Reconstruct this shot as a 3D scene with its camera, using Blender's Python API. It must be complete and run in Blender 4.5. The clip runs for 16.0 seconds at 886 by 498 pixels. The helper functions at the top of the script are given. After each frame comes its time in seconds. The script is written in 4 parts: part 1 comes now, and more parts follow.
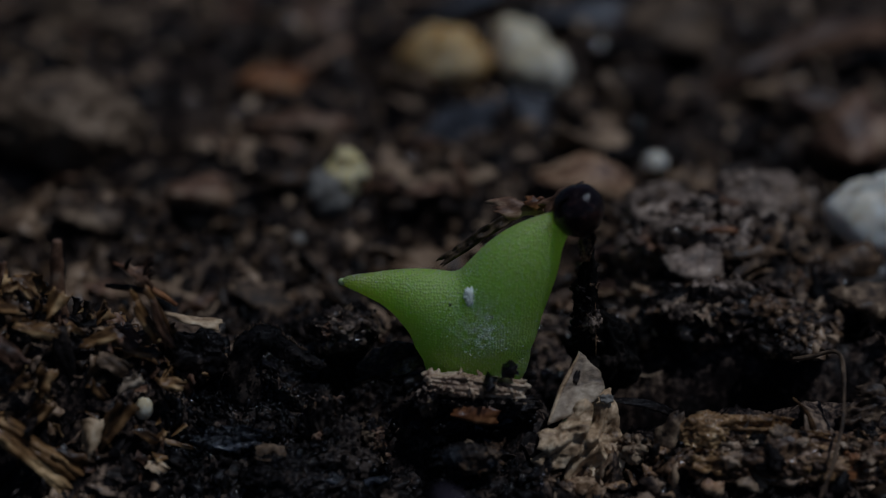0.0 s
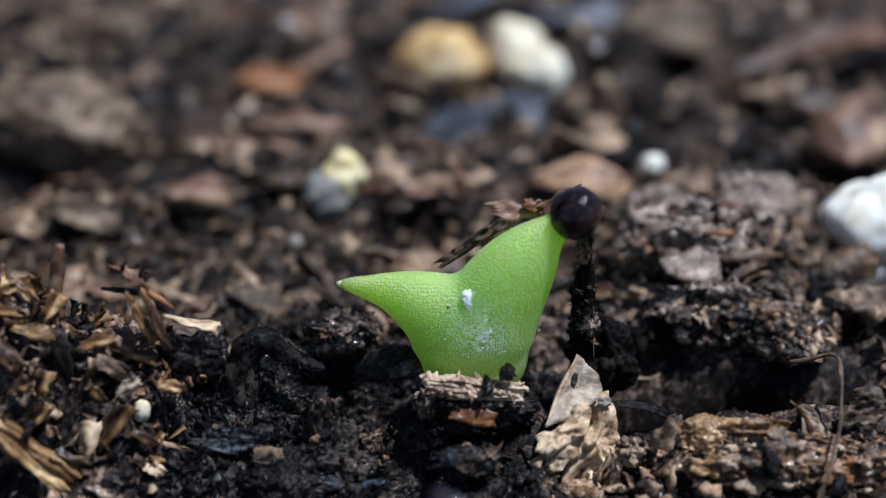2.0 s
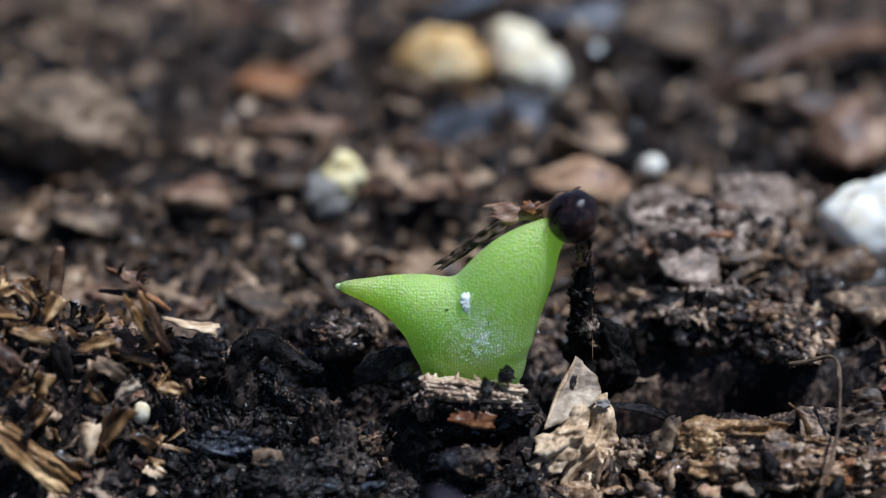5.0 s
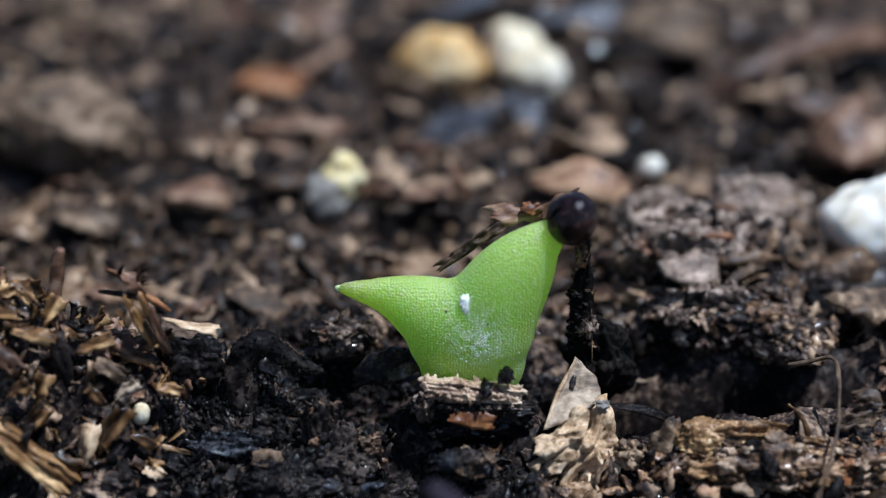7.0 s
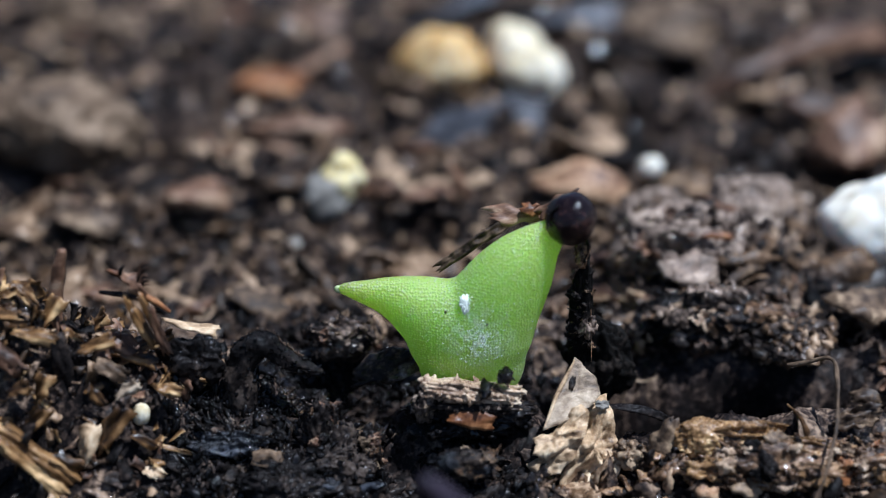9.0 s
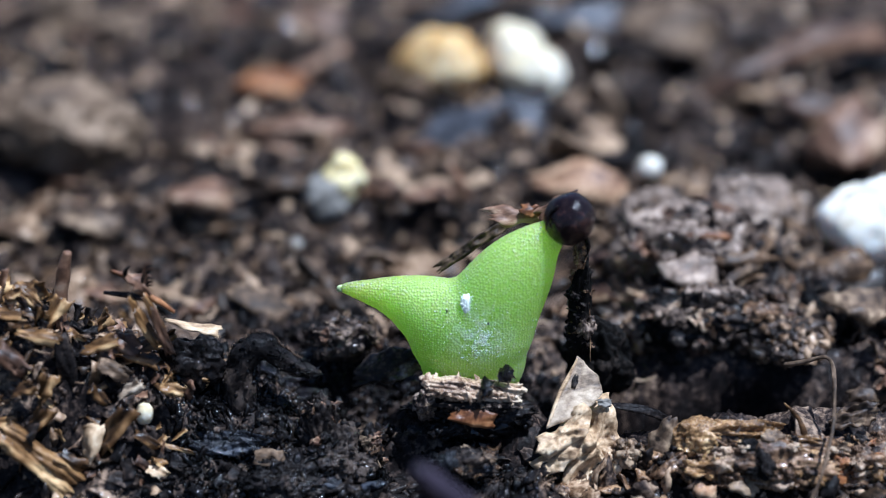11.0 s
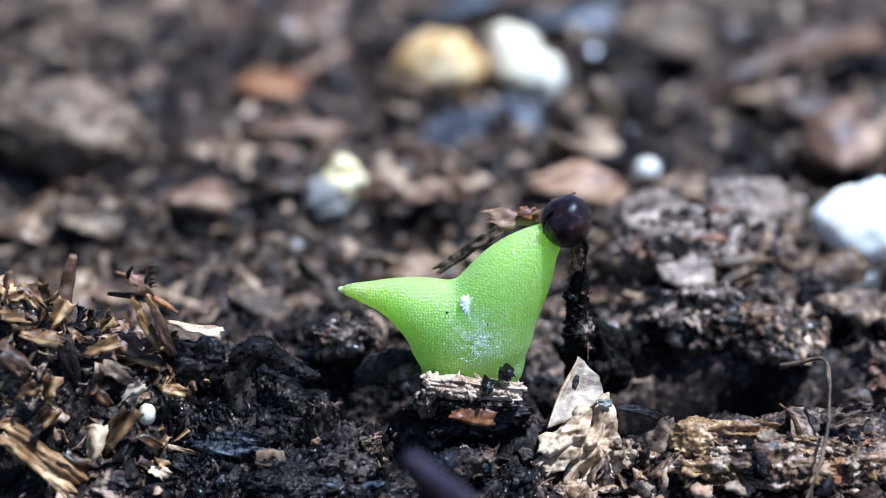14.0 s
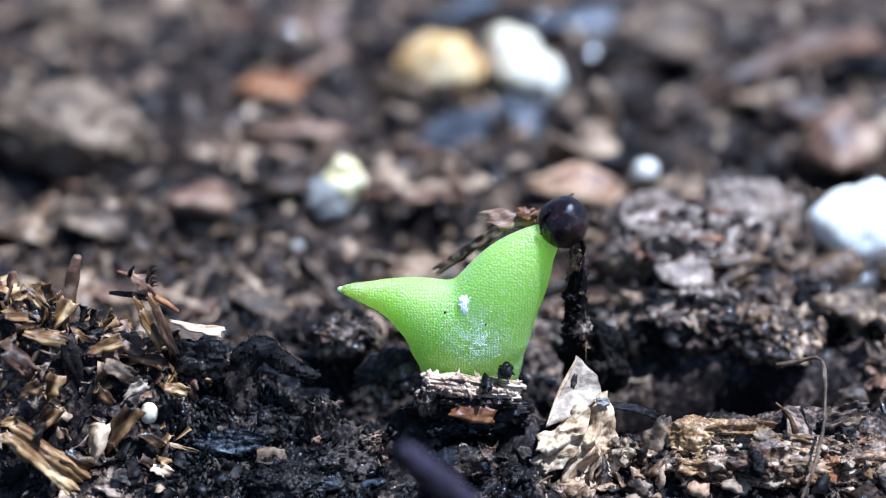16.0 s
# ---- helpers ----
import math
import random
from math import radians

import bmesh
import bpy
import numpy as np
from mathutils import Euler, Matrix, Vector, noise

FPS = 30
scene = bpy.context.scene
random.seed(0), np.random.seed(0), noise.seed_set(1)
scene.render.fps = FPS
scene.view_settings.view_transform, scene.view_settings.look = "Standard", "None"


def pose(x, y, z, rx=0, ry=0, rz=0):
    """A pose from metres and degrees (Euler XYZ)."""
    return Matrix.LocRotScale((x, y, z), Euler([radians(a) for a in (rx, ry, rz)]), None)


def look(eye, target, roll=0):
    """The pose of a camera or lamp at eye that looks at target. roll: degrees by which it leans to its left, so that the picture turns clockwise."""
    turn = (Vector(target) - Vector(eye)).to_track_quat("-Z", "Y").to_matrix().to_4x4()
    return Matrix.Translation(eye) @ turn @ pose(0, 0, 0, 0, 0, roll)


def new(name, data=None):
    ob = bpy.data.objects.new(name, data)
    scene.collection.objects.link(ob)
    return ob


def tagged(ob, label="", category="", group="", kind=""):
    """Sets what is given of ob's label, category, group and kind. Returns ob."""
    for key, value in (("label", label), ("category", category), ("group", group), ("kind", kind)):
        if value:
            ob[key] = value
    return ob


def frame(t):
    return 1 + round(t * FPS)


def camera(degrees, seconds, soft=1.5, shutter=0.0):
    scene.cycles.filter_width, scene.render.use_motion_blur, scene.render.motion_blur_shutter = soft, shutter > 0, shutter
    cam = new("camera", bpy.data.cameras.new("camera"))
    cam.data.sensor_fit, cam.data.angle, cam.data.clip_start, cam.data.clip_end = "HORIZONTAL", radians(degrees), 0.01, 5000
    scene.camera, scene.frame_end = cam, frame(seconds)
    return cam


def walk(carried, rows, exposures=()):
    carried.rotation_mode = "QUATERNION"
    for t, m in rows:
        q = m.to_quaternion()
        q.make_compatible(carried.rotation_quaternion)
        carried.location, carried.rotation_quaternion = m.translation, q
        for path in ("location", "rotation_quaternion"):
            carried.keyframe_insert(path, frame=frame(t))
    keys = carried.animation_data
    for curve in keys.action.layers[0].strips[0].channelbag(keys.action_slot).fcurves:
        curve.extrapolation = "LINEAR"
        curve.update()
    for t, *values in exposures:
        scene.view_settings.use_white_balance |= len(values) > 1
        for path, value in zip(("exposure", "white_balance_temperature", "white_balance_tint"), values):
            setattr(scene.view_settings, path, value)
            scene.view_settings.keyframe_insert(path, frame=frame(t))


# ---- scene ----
MM = 0.001

# camera and its walk
cam = camera(36, 16.0, soft=1.0)
cam.data.dof.use_dof = True
cam.data.dof.focus_distance = 29.8 * MM
cam.data.dof.aperture_fstop = 46.0
cam.data.dof.aperture_blades = 0

PATH = [
    (0, -0.772, -26.111, 15.249, 65.011, 0.108, 0.078),
    (0.5, -0.791, -26.131, 15.266, 65.004, 0.043, 0.043),
    (1, -0.799, -26.135, 15.278, 65.006, -0.000, 0.020),
    (1.5, -0.797, -26.121, 15.285, 65.020, -0.007, 0.006),
    (2, -0.800, -26.103, 15.305, 65.017, -0.007, -0.019),
    (2.5, -0.802, -26.087, 15.330, 65.000, -0.006, -0.040),
    (3, -0.801, -26.084, 15.353, 64.981, -0.012, -0.047),
    (3.5, -0.794, -26.089, 15.368, 64.968, -0.021, -0.035),
    (4, -0.790, -26.096, 15.372, 64.968, -0.022, -0.027),
    (6.5, -0.767, -26.127, 15.411, 64.983, -0.003, -0.012),
    (7, -0.766, -26.131, 15.411, 64.989, -0.003, -0.011),
    (7.5, -0.758, -26.140, 15.420, 64.992, 0.004, -0.003),
    (8, -0.756, -26.150, 15.435, 64.982, 0.008, -0.006),
    (8.5, -0.756, -26.160, 15.461, 64.948, 0.003, -0.008),
    (9, -0.758, -26.167, 15.473, 64.935, -0.003, -0.012),
    (11.5, -0.744, -26.414, 15.679, 64.826, 0.072, -0.015),
    (12, -0.751, -26.432, 15.706, 64.811, 0.066, -0.027),
    (12.5, -0.765, -26.475, 15.748, 64.797, 0.053, -0.054),
    (13, -0.771, -26.529, 15.791, 64.789, 0.049, -0.072),
    (13.5, -0.775, -26.584, 15.816, 64.801, 0.048, -0.091),
    (14, -0.773, -26.633, 15.844, 64.799, 0.046, -0.099),
    (14.5, -0.768, -26.691, 15.858, 64.827, 0.048, -0.102),
    (15, -0.758, -26.753, 15.884, 64.839, 0.054, -0.094),
    (15.5, -0.749, -26.826, 15.904, 64.865, 0.057, -0.080),
    (16, -0.739, -26.897, 15.934, 64.871, 0.047, -0.056),
]
walk(cam, [(t, pose(x * MM, y * MM, z * MM, rx, ry, rz)) for t, x, y, z, rx, ry, rz in PATH],
     exposures=[(0.0, -2.34, 5330, 10), (0.5, -0.02, 5330, 10), (8.0, 0.06, 5330, 10), (9.2, 0.16, 5280, 10), (11.3, 0.5, 5020, 10), (12.5, 0.64, 4910, 10), (14.0, 0.78, 4840, 10), (16.0, 0.9, 4760, 10)])

# sky and sun
SUN = Vector((0.32, -0.1, 0.94)).normalized()
world = bpy.data.worlds.new("sky")
scene.world = world
world.use_nodes = True
wt = world.node_tree
sky = wt.nodes.new("ShaderNodeTexSky")
sky.sky_type = "NISHITA"
sky.sun_disc = False
sky.sun_elevation = math.asin(SUN.z)
sky.sun_rotation = math.atan2(SUN.x, SUN.y)
wt.links.new(sky.outputs[0], wt.nodes["Background"].inputs[0])
wt.nodes["Background"].inputs[1].default_value = 0.06
sun = new("sun", bpy.data.lights.new("sun", "SUN"))
sun.data.energy = 5.0
sun.data.angle = radians(1.0)
sun.data.color = (1.0, 0.98, 0.95)
sun.matrix_world = look(SUN, (0, 0, 0))


# materials
def shader(name, stops, grain=600.0, fine=4000.0, rough=(0.35, 0.75), bump=0.25, spec=0.3, per="object",
           stretch=(1, 1, 1), sss=0.0, radius=(0.3, 0.2, 0.1), spread=0.5, relief=0.05, coat=0.0):
    """A mottled material: colour stops picked by piece and by noise at two scales, with bump."""
    m = bpy.data.materials.new(name)
    m.use_nodes = True
    t = m.node_tree
    n, l = t.nodes, t.links
    b = n["Principled BSDF"]
    tc = n.new("ShaderNodeTexCoord")
    mp = n.new("ShaderNodeMapping")
    mp.inputs["Scale"].default_value = stretch
    l.new(tc.outputs["Object"], mp.inputs[0])
    big = n.new("ShaderNodeTexNoise")
    big.inputs["Scale"].default_value = grain
    big.inputs["Detail"].default_value = 4
    l.new(mp.outputs[0], big.inputs["Vector"])
    small = n.new("ShaderNodeTexNoise")
    small.inputs["Scale"].default_value = fine
    small.inputs["Detail"].default_value = 6
    small.inputs["Roughness"].default_value = 0.65
    l.new(mp.outputs[0], small.inputs["Vector"])
    if per == "island":
        rnd = n.new("ShaderNodeNewGeometry").outputs["Random Per Island"]
    else:
        rnd = n.new("ShaderNodeObjectInfo").outputs["Random"]
    ramp = n.new("ShaderNodeValToRGB")
    ramp.color_ramp.elements.remove(ramp.color_ramp.elements[1])
    for i, (pos, col) in enumerate(stops):
        e = ramp.color_ramp.elements[0] if i == 0 else ramp.color_ramp.elements.new(pos)
        e.position, e.color = pos, (*col, 1)

    def mathn(op, a, c):
        k = n.new("ShaderNodeMath")
        k.operation = op
        for i, v in enumerate((a, c)):
            if isinstance(v, (int, float)):
                k.inputs[i].default_value = v
            else:
                l.new(v, k.inputs[i])
        return k.outputs[0]
    mix = mathn("ADD", mathn("MULTIPLY", rnd, spread),
                mathn("ADD", mathn("MULTIPLY", mathn("SUBTRACT", big.outputs[0], 0.5), 2.0),
                      mathn("MULTIPLY", mathn("SUBTRACT", small.outputs[0], 0.5), 1.9)))
    fac = mathn("ADD", mix, 0.5 - spread / 2)
    l.new(fac, ramp.inputs[0])
    l.new(ramp.outputs[0], b.inputs["Base Color"])
    rr = n.new("ShaderNodeMapRange")
    rr.inputs["From Min"].default_value, rr.inputs["From Max"].default_value = 0.3, 0.7
    rr.inputs["To Min"].default_value, rr.inputs["To Max"].default_value = rough
    l.new(small.outputs[0], rr.inputs[0])
    l.new(rr.outputs[0], b.inputs["Roughness"])
    b.inputs["Specular IOR Level"].default_value = spec
    bp = n.new("ShaderNodeBump")
    bp.inputs["Strength"].default_value = bump
    bp.inputs["Distance"].default_value = relief * MM
    l.new(mathn("ADD", big.outputs[0], small.outputs[0]), bp.inputs["Height"])
    l.new(bp.outputs[0], b.inputs["Normal"])
    wet = n.new("ShaderNodeMapRange")
    for key, v in (("From Min", 0.48), ("From Max", 0.66), ("To Min", 0.0), ("To Max", coat)):
        wet.inputs[key].default_value = v
    l.new(big.outputs[0], wet.inputs[0])
    if coat:
        l.new(wet.outputs[0], b.inputs["Coat Weight"])
    b.inputs["Coat Roughness"].default_value = 0.1
    if sss:
        b.inputs["Subsurface Weight"].default_value = sss
        b.inputs["Subsurface Radius"].default_value = radius
        b.inputs["Subsurface Scale"].default_value = MM
    return m


PEAT = [(0.0, (0.003, 0.003, 0.003)), (0.45, (0.012, 0.009, 0.008)), (0.65, (0.045, 0.031, 0.024)), (0.85, (0.13, 0.088, 0.06)), (1.0, (0.3, 0.21, 0.14))]
SOIL_GROUND = shader("wet peat ground", PEAT, 900, 7000, (0.12, 0.4), 1.0, 0.07, spread=0.0, relief=0.04, coat=0.25)
SOIL_CRUMB = shader("peat crumb", PEAT, 900, 7000, (0.25, 0.65), 0.9, 0.1, per="island", spread=0.75, relief=0.03, coat=0.35)
BROWN_CRUMB = shader("brown bark crumb", [(0.0, (0.008, 0.006, 0.004)), (0.4, (0.045, 0.027, 0.015)), (0.7, (0.15, 0.088, 0.046)), (1.0, (0.42, 0.29, 0.18))],
                     800, 6000, (0.2, 0.6), 0.7, 0.2, per="island", spread=1.0, relief=0.03, coat=0.3)
# wet peat, its colour taken near black to carry the hollows' shade too
SHADED_WET_PEAT = shader("wet peat darkened for shade", [(0.0, (0.002, 0.002, 0.002)), (0.6, (0.006, 0.005, 0.005)), (0.85, (0.016, 0.012, 0.009)), (1.0, (0.05, 0.035, 0.026))],
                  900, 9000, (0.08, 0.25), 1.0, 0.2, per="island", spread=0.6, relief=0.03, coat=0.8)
WET_BROWN = shader("glistening brown peat", [(0.0, (0.006, 0.004, 0.003)), (0.4, (0.07, 0.039, 0.021)), (0.7, (0.2, 0.113, 0.058)), (1.0, (0.42, 0.26, 0.135))],
                   900, 8000, (0.12, 0.4), 1.0, 0.35, spread=0.3, relief=0.035, coat=1.0)
AMBER_ROT = shader("amber-brown rotten bark", [(0.0, (0.06, 0.03, 0.012)), (0.4, (0.2, 0.108, 0.042)), (0.7, (0.38, 0.22, 0.09)), (1.0, (0.62, 0.43, 0.2))],
                   900, 9000, (0.12, 0.4), 1.0, 0.4, spread=0.2, relief=0.03, coat=0.8)
PINK_BARK = shader("pinkish speckled bark", [(0.0, (0.04, 0.024, 0.018)), (0.25, (0.25, 0.155, 0.095)), (0.5, (0.5, 0.35, 0.225)), (1.0, (0.75, 0.6, 0.42))],
                   1400, 9000, (0.15, 0.45), 1.0, 0.4, spread=0.1, relief=0.04, coat=0.5)
MATTED = shader("matted black peat", [(0.0, (0.003, 0.003, 0.003)), (0.6, (0.009, 0.008, 0.007)), (1.0, (0.04, 0.03, 0.024))], 900, 9000, (0.5, 0.8), 1.0, 0.05, spread=0.2, relief=0.04)
FIBRE = shader("plant fibre", [(0.0, (0.05, 0.03, 0.02)), (0.5, (0.2, 0.12, 0.07)), (1.0, (0.45, 0.32, 0.2))], 900, 6000, (0.4, 0.7), 0.3, per="island", spread=0.9)
STRAW = shader("straw wood", [(0.0, (0.008, 0.004, 0.002)), (0.38, (0.09, 0.045, 0.016)), (0.65, (0.26, 0.14, 0.052)), (1.0, (0.62, 0.41, 0.19))],
               900, 5000, (0.2, 0.5), 0.7, stretch=(0.2, 1, 1), spread=0.5, coat=0.3)
PALE_WOOD = shader("pale wood", [(0.0, (0.12, 0.07, 0.035)), (0.3, (0.4, 0.265, 0.145)), (0.6, (0.65, 0.475, 0.29)), (1.0, (0.86, 0.72, 0.5))],
                   600, 6000, (0.35, 0.65), 0.7, stretch=(0.6, 1, 1), spread=0.15, relief=0.035)
GREY_WOOD = shader("greyed wood", [(0.0, (0.08, 0.057, 0.037)), (0.3, (0.25, 0.182, 0.12)), (0.6, (0.43, 0.33, 0.225)), (1.0, (0.68, 0.56, 0.41))],
                   700, 7000, (0.35, 0.65), 0.9, stretch=(0.6, 1, 1), spread=0.15, relief=0.04)
DRY_LEAF = shader("dry leaf", [(0.0, (0.14, 0.07, 0.04)), (0.4, (0.38, 0.22, 0.12)), (0.7, (0.55, 0.36, 0.21)), (1.0, (0.7, 0.52, 0.34))],
                  600, 5000, (0.35, 0.65), 0.6, spread=0.2)
BARK = shader("brown bark", [(0.0, (0.02, 0.012, 0.008)), (0.4, (0.09, 0.045, 0.025)), (0.7, (0.22, 0.12, 0.07)), (1.0, (0.4, 0.27, 0.17))],
              600, 4000, (0.3, 0.65), 0.5, stretch=(0.4, 1, 1), spread=0.5)
TAN_BARK = shader("tan bark", [(0.0, (0.03, 0.019, 0.013)), (0.4, (0.13, 0.084, 0.05)), (0.7, (0.3, 0.208, 0.125)), (1.0, (0.52, 0.39, 0.25))],
                  500, 4000, (0.4, 0.7), 0.5, spread=0.5)
RUST_BARK = shader("rust bark", [(0.0, (0.05, 0.02, 0.01)), (0.4, (0.18, 0.07, 0.025)), (0.7, (0.36, 0.16, 0.06)), (1.0, (0.5, 0.28, 0.13))],
                   600, 4000, (0.25, 0.6), 0.5, spread=0.4)
DULL_BARK = shader("dull brown bark", [(0.0, (0.02, 0.013, 0.008)), (0.4, (0.085, 0.055, 0.033)), (0.7, (0.18, 0.12, 0.074)), (1.0, (0.32, 0.23, 0.15))],
                   500, 4000, (0.45, 0.75), 0.6, 0.2, spread=0.5)
GREY_CLOD = shader("grey peat clod", [(0.0, (0.004, 0.003, 0.003)), (0.4, (0.03, 0.021, 0.016)), (0.65, (0.12, 0.084, 0.062)), (1.0, (0.34, 0.25, 0.18))],
                   900, 6000, (0.3, 0.65), 1.0, 0.15, spread=0.3, relief=0.03, coat=0.9)
ASH_CLOD = shader("ash-brown peat clod", [(0.0, (0.03, 0.021, 0.016)), (0.35, (0.155, 0.112, 0.084)), (0.65, (0.31, 0.23, 0.175)), (1.0, (0.54, 0.42, 0.32))],
                  900, 6000, (0.3, 0.65), 1.0, 0.2, spread=0.3, relief=0.03, coat=0.3)
PURPLE_STEM = shader("purplish stem", [(0.0, (0.015, 0.011, 0.016)), (0.5, (0.035, 0.026, 0.038)), (1.0, (0.07, 0.052, 0.07))], 500, 4000, (0.3, 0.6), 0.4, spread=0.2)
BLACK_BARK = shader("black wet bark", [(0.0, (0.004, 0.004, 0.004)), (0.6, (0.016, 0.013, 0.012)), (1.0, (0.065, 0.048, 0.037))],
                    900, 7000, (0.12, 0.4), 1.0, 0.08, spread=0.4, relief=0.04, coat=0.3)
# blue-grey colour paints the sky's sheen on wet flat chips
SKY_SHEEN = shader("wet chip tinted with sky sheen", [(0.0, (0.014, 0.014, 0.016)), (0.6, (0.052, 0.053, 0.06)), (1.0, (0.15, 0.15, 0.16))], 800, 7000, (0.15, 0.45), 1.0, spread=0.3, relief=0.04, coat=0.2)
SLATE_FLAKE = shader("blue-black sparkling flake", [(0.0, (0.004, 0.004, 0.006)), (0.6, (0.01, 0.011, 0.014)), (1.0, (0.06, 0.065, 0.08))], 1500, 9000, (0.15, 0.5), 1.0, 0.3, spread=0.2, relief=0.05, coat=0.8)
GREY_PERLITE = shader("grey perlite", [(0.0, (0.11, 0.1, 0.085)), (0.5, (0.22, 0.2, 0.17)), (1.0, (0.4, 0.37, 0.32))], 350, 2500, (0.5, 0.8), 0.5, spread=0.2)
PERLITE = shader("white perlite", [(0.0, (0.66, 0.56, 0.38)), (0.35, (0.88, 0.8, 0.64)), (1.0, (0.94, 0.91, 0.82))], 350, 2500, (0.6, 0.9), 0.5, spread=0.2,
                 sss=0.3, radius=(0.4, 0.35, 0.3))
CREAM = shader("cream perlite", [(0.0, (0.42, 0.3, 0.13)), (0.4, (0.68, 0.57, 0.36)), (1.0, (0.86, 0.81, 0.68))], 250, 2500, (0.6, 0.9), 0.5, spread=0.2,
               sss=0.3, radius=(0.4, 0.35, 0.25))
YELLOW = shader("yellow perlite", [(0.0, (0.45, 0.33, 0.12)), (0.4, (0.68, 0.55, 0.26)), (1.0, (0.84, 0.76, 0.5))], 250, 2500, (0.6, 0.9), 0.5, spread=0.2,
                sss=0.3, radius=(0.4, 0.35, 0.2))
AMBER = shader("amber perlite", [(0.0, (0.34, 0.17, 0.05)), (0.4, (0.55, 0.34, 0.12)), (1.0, (0.75, 0.6, 0.36))], 250, 2500, (0.6, 0.9), 0.5, spread=0.2,
               sss=0.3, radius=(0.5, 0.35, 0.2))


def plain(name, colour, rough, spec=0.5, coat=0.0):
    m = bpy.data.materials.new(name)
    m.use_nodes = True
    b = m.node_tree.nodes["Principled BSDF"]
    b.inputs["Base Color"].default_value = (*colour, 1)
    b.inputs["Roughness"].default_value = rough
    b.inputs["Specular IOR Level"].default_value = spec
    b.inputs["Coat Weight"].default_value = coat
    b.inputs["Coat Roughness"].default_value = 0.08
    return m


# relief of the soil
RELIEF = [(-10.2, -0.7, 3.7, 1.2, 2.7), (-9.5, -1.8, 3.2, 0.9, 0.5), (-5.0, 0.4, 1.2, 0.8, 0.5),
          (3.1, 1.0, 1.6, 1.4, -2.6), (-2.7, 0.6, 1.5, 1.2, -1.5), (-1.0, -1.6, 1.6, 0.7, -0.9), (2.2, -1.9, 0.9, 0.6, -0.5),
          (6.2, 5.4, 2.6, 2.2, 1.7), (6.4, -1.3, 2.6, 0.8, 0.5), (6.2, 0.7, 2.4, 0.9, -3.2), (0.0, 7.0, 4.0, 2.5, -0.6),
          (-8.0, 6.0, 4.0, 3.0, -0.5), (-15.0, 20.0, 5.0, 5.0, 1.0), (12.0, 22.0, 5.0, 4.0, 0.8), (2.0, 30.0, 9.0, 4.0, 0.8)]
PITS = [(-9.9, 16.5, 1.3, 1.4, -4.5), (-8.3, 22.3, 1.0, 1.6, -4.5), (-1.9, 9.6, 0.9, 0.9, -3.0), (4.4, 23.2, 1.0, 1.8, -4.5), (10.2, 22.6, 2.2, 1.6, -4.5), (10.2, 13.2, 1.4, 1.1, -4.0),
        (-14.0, 12.5, 1.6, 1.1, -4.0), (-7.4, 9.4, 0.8, 0.7, -3.0), (-5.5, 13.6, 1.0, 0.8, -3.5), (7.7, 12.9, 0.9, 0.8, -3.5)]


def lie(x, y):
    """The large relief of the soil, in millimetres."""
    z = -0.45 - 2.6 * (1 - math.exp(-0.22 * max(-0.7 - y, 0)))
    for cx, cy, sx, sy, a in RELIEF + PITS:
        z += a * math.exp(-((x - cx) / sx) ** 2 - ((y - cy) / sy) ** 2)
    return z


def soil(x, y):
    """The soil's height with its clods and crumbs."""
    fade = math.exp(-(math.hypot(x, y - 15) / 60) ** 2)
    far = min(max((y - 3) / 12, 0), 1)
    v = Vector((x * 0.45, y * 0.45, 3.1))
    n = noise.noise
    return lie(x, y) + fade * ((0.35 + 0.85 * far) * n(v) + (0.32 + 0.35 * far) * n(v * 2.7) + 0.22 * (abs(n(v * 6.5)) - 0.2)
                               + 0.12 * n(v * 14) + 0.07 * n(v * 29))


# meshes
def mesh_of(name, verts, faces, material, smooth=True):
    me = bpy.data.meshes.new(name)
    me.from_pydata([tuple(c * MM for c in v) for v in verts], [], faces)
    me.materials.append(material)
    if smooth:
        me.shade_smooth()
    me.update()
    return me


def ball(level):
    bm = bmesh.new()
    bmesh.ops.create_icosphere(bm, subdivisions=level, radius=1)
    v = [p.co.copy() for p in bm.verts]
    f = [[p.index for p in q.verts] for q in bm.faces]
    bm.free()
    return v, f


BALLS = {k: ball(k) for k in (1, 2, 3, 4, 5, 6)}


def lump(size, seed, level=3, rough=0.35, coarse=1.3, fine=0.12):
    """An uneven lump of soil, bark or perlite."""
    off = Vector((seed * 7.31, seed * 3.77, seed * 1.93))
    vs, fs = BALLS[level]
    out = []
    for p in vs:
        r = 1 + rough * noise.noise(p * coarse + off) + rough * 0.5 * noise.noise(p * coarse * 2.3 + off) + fine * noise.noise(p * 6.1 + off)
        out.append((p.x * r * size[0], p.y * r * size[1], p.z * r * size[2]))
    return out, fs


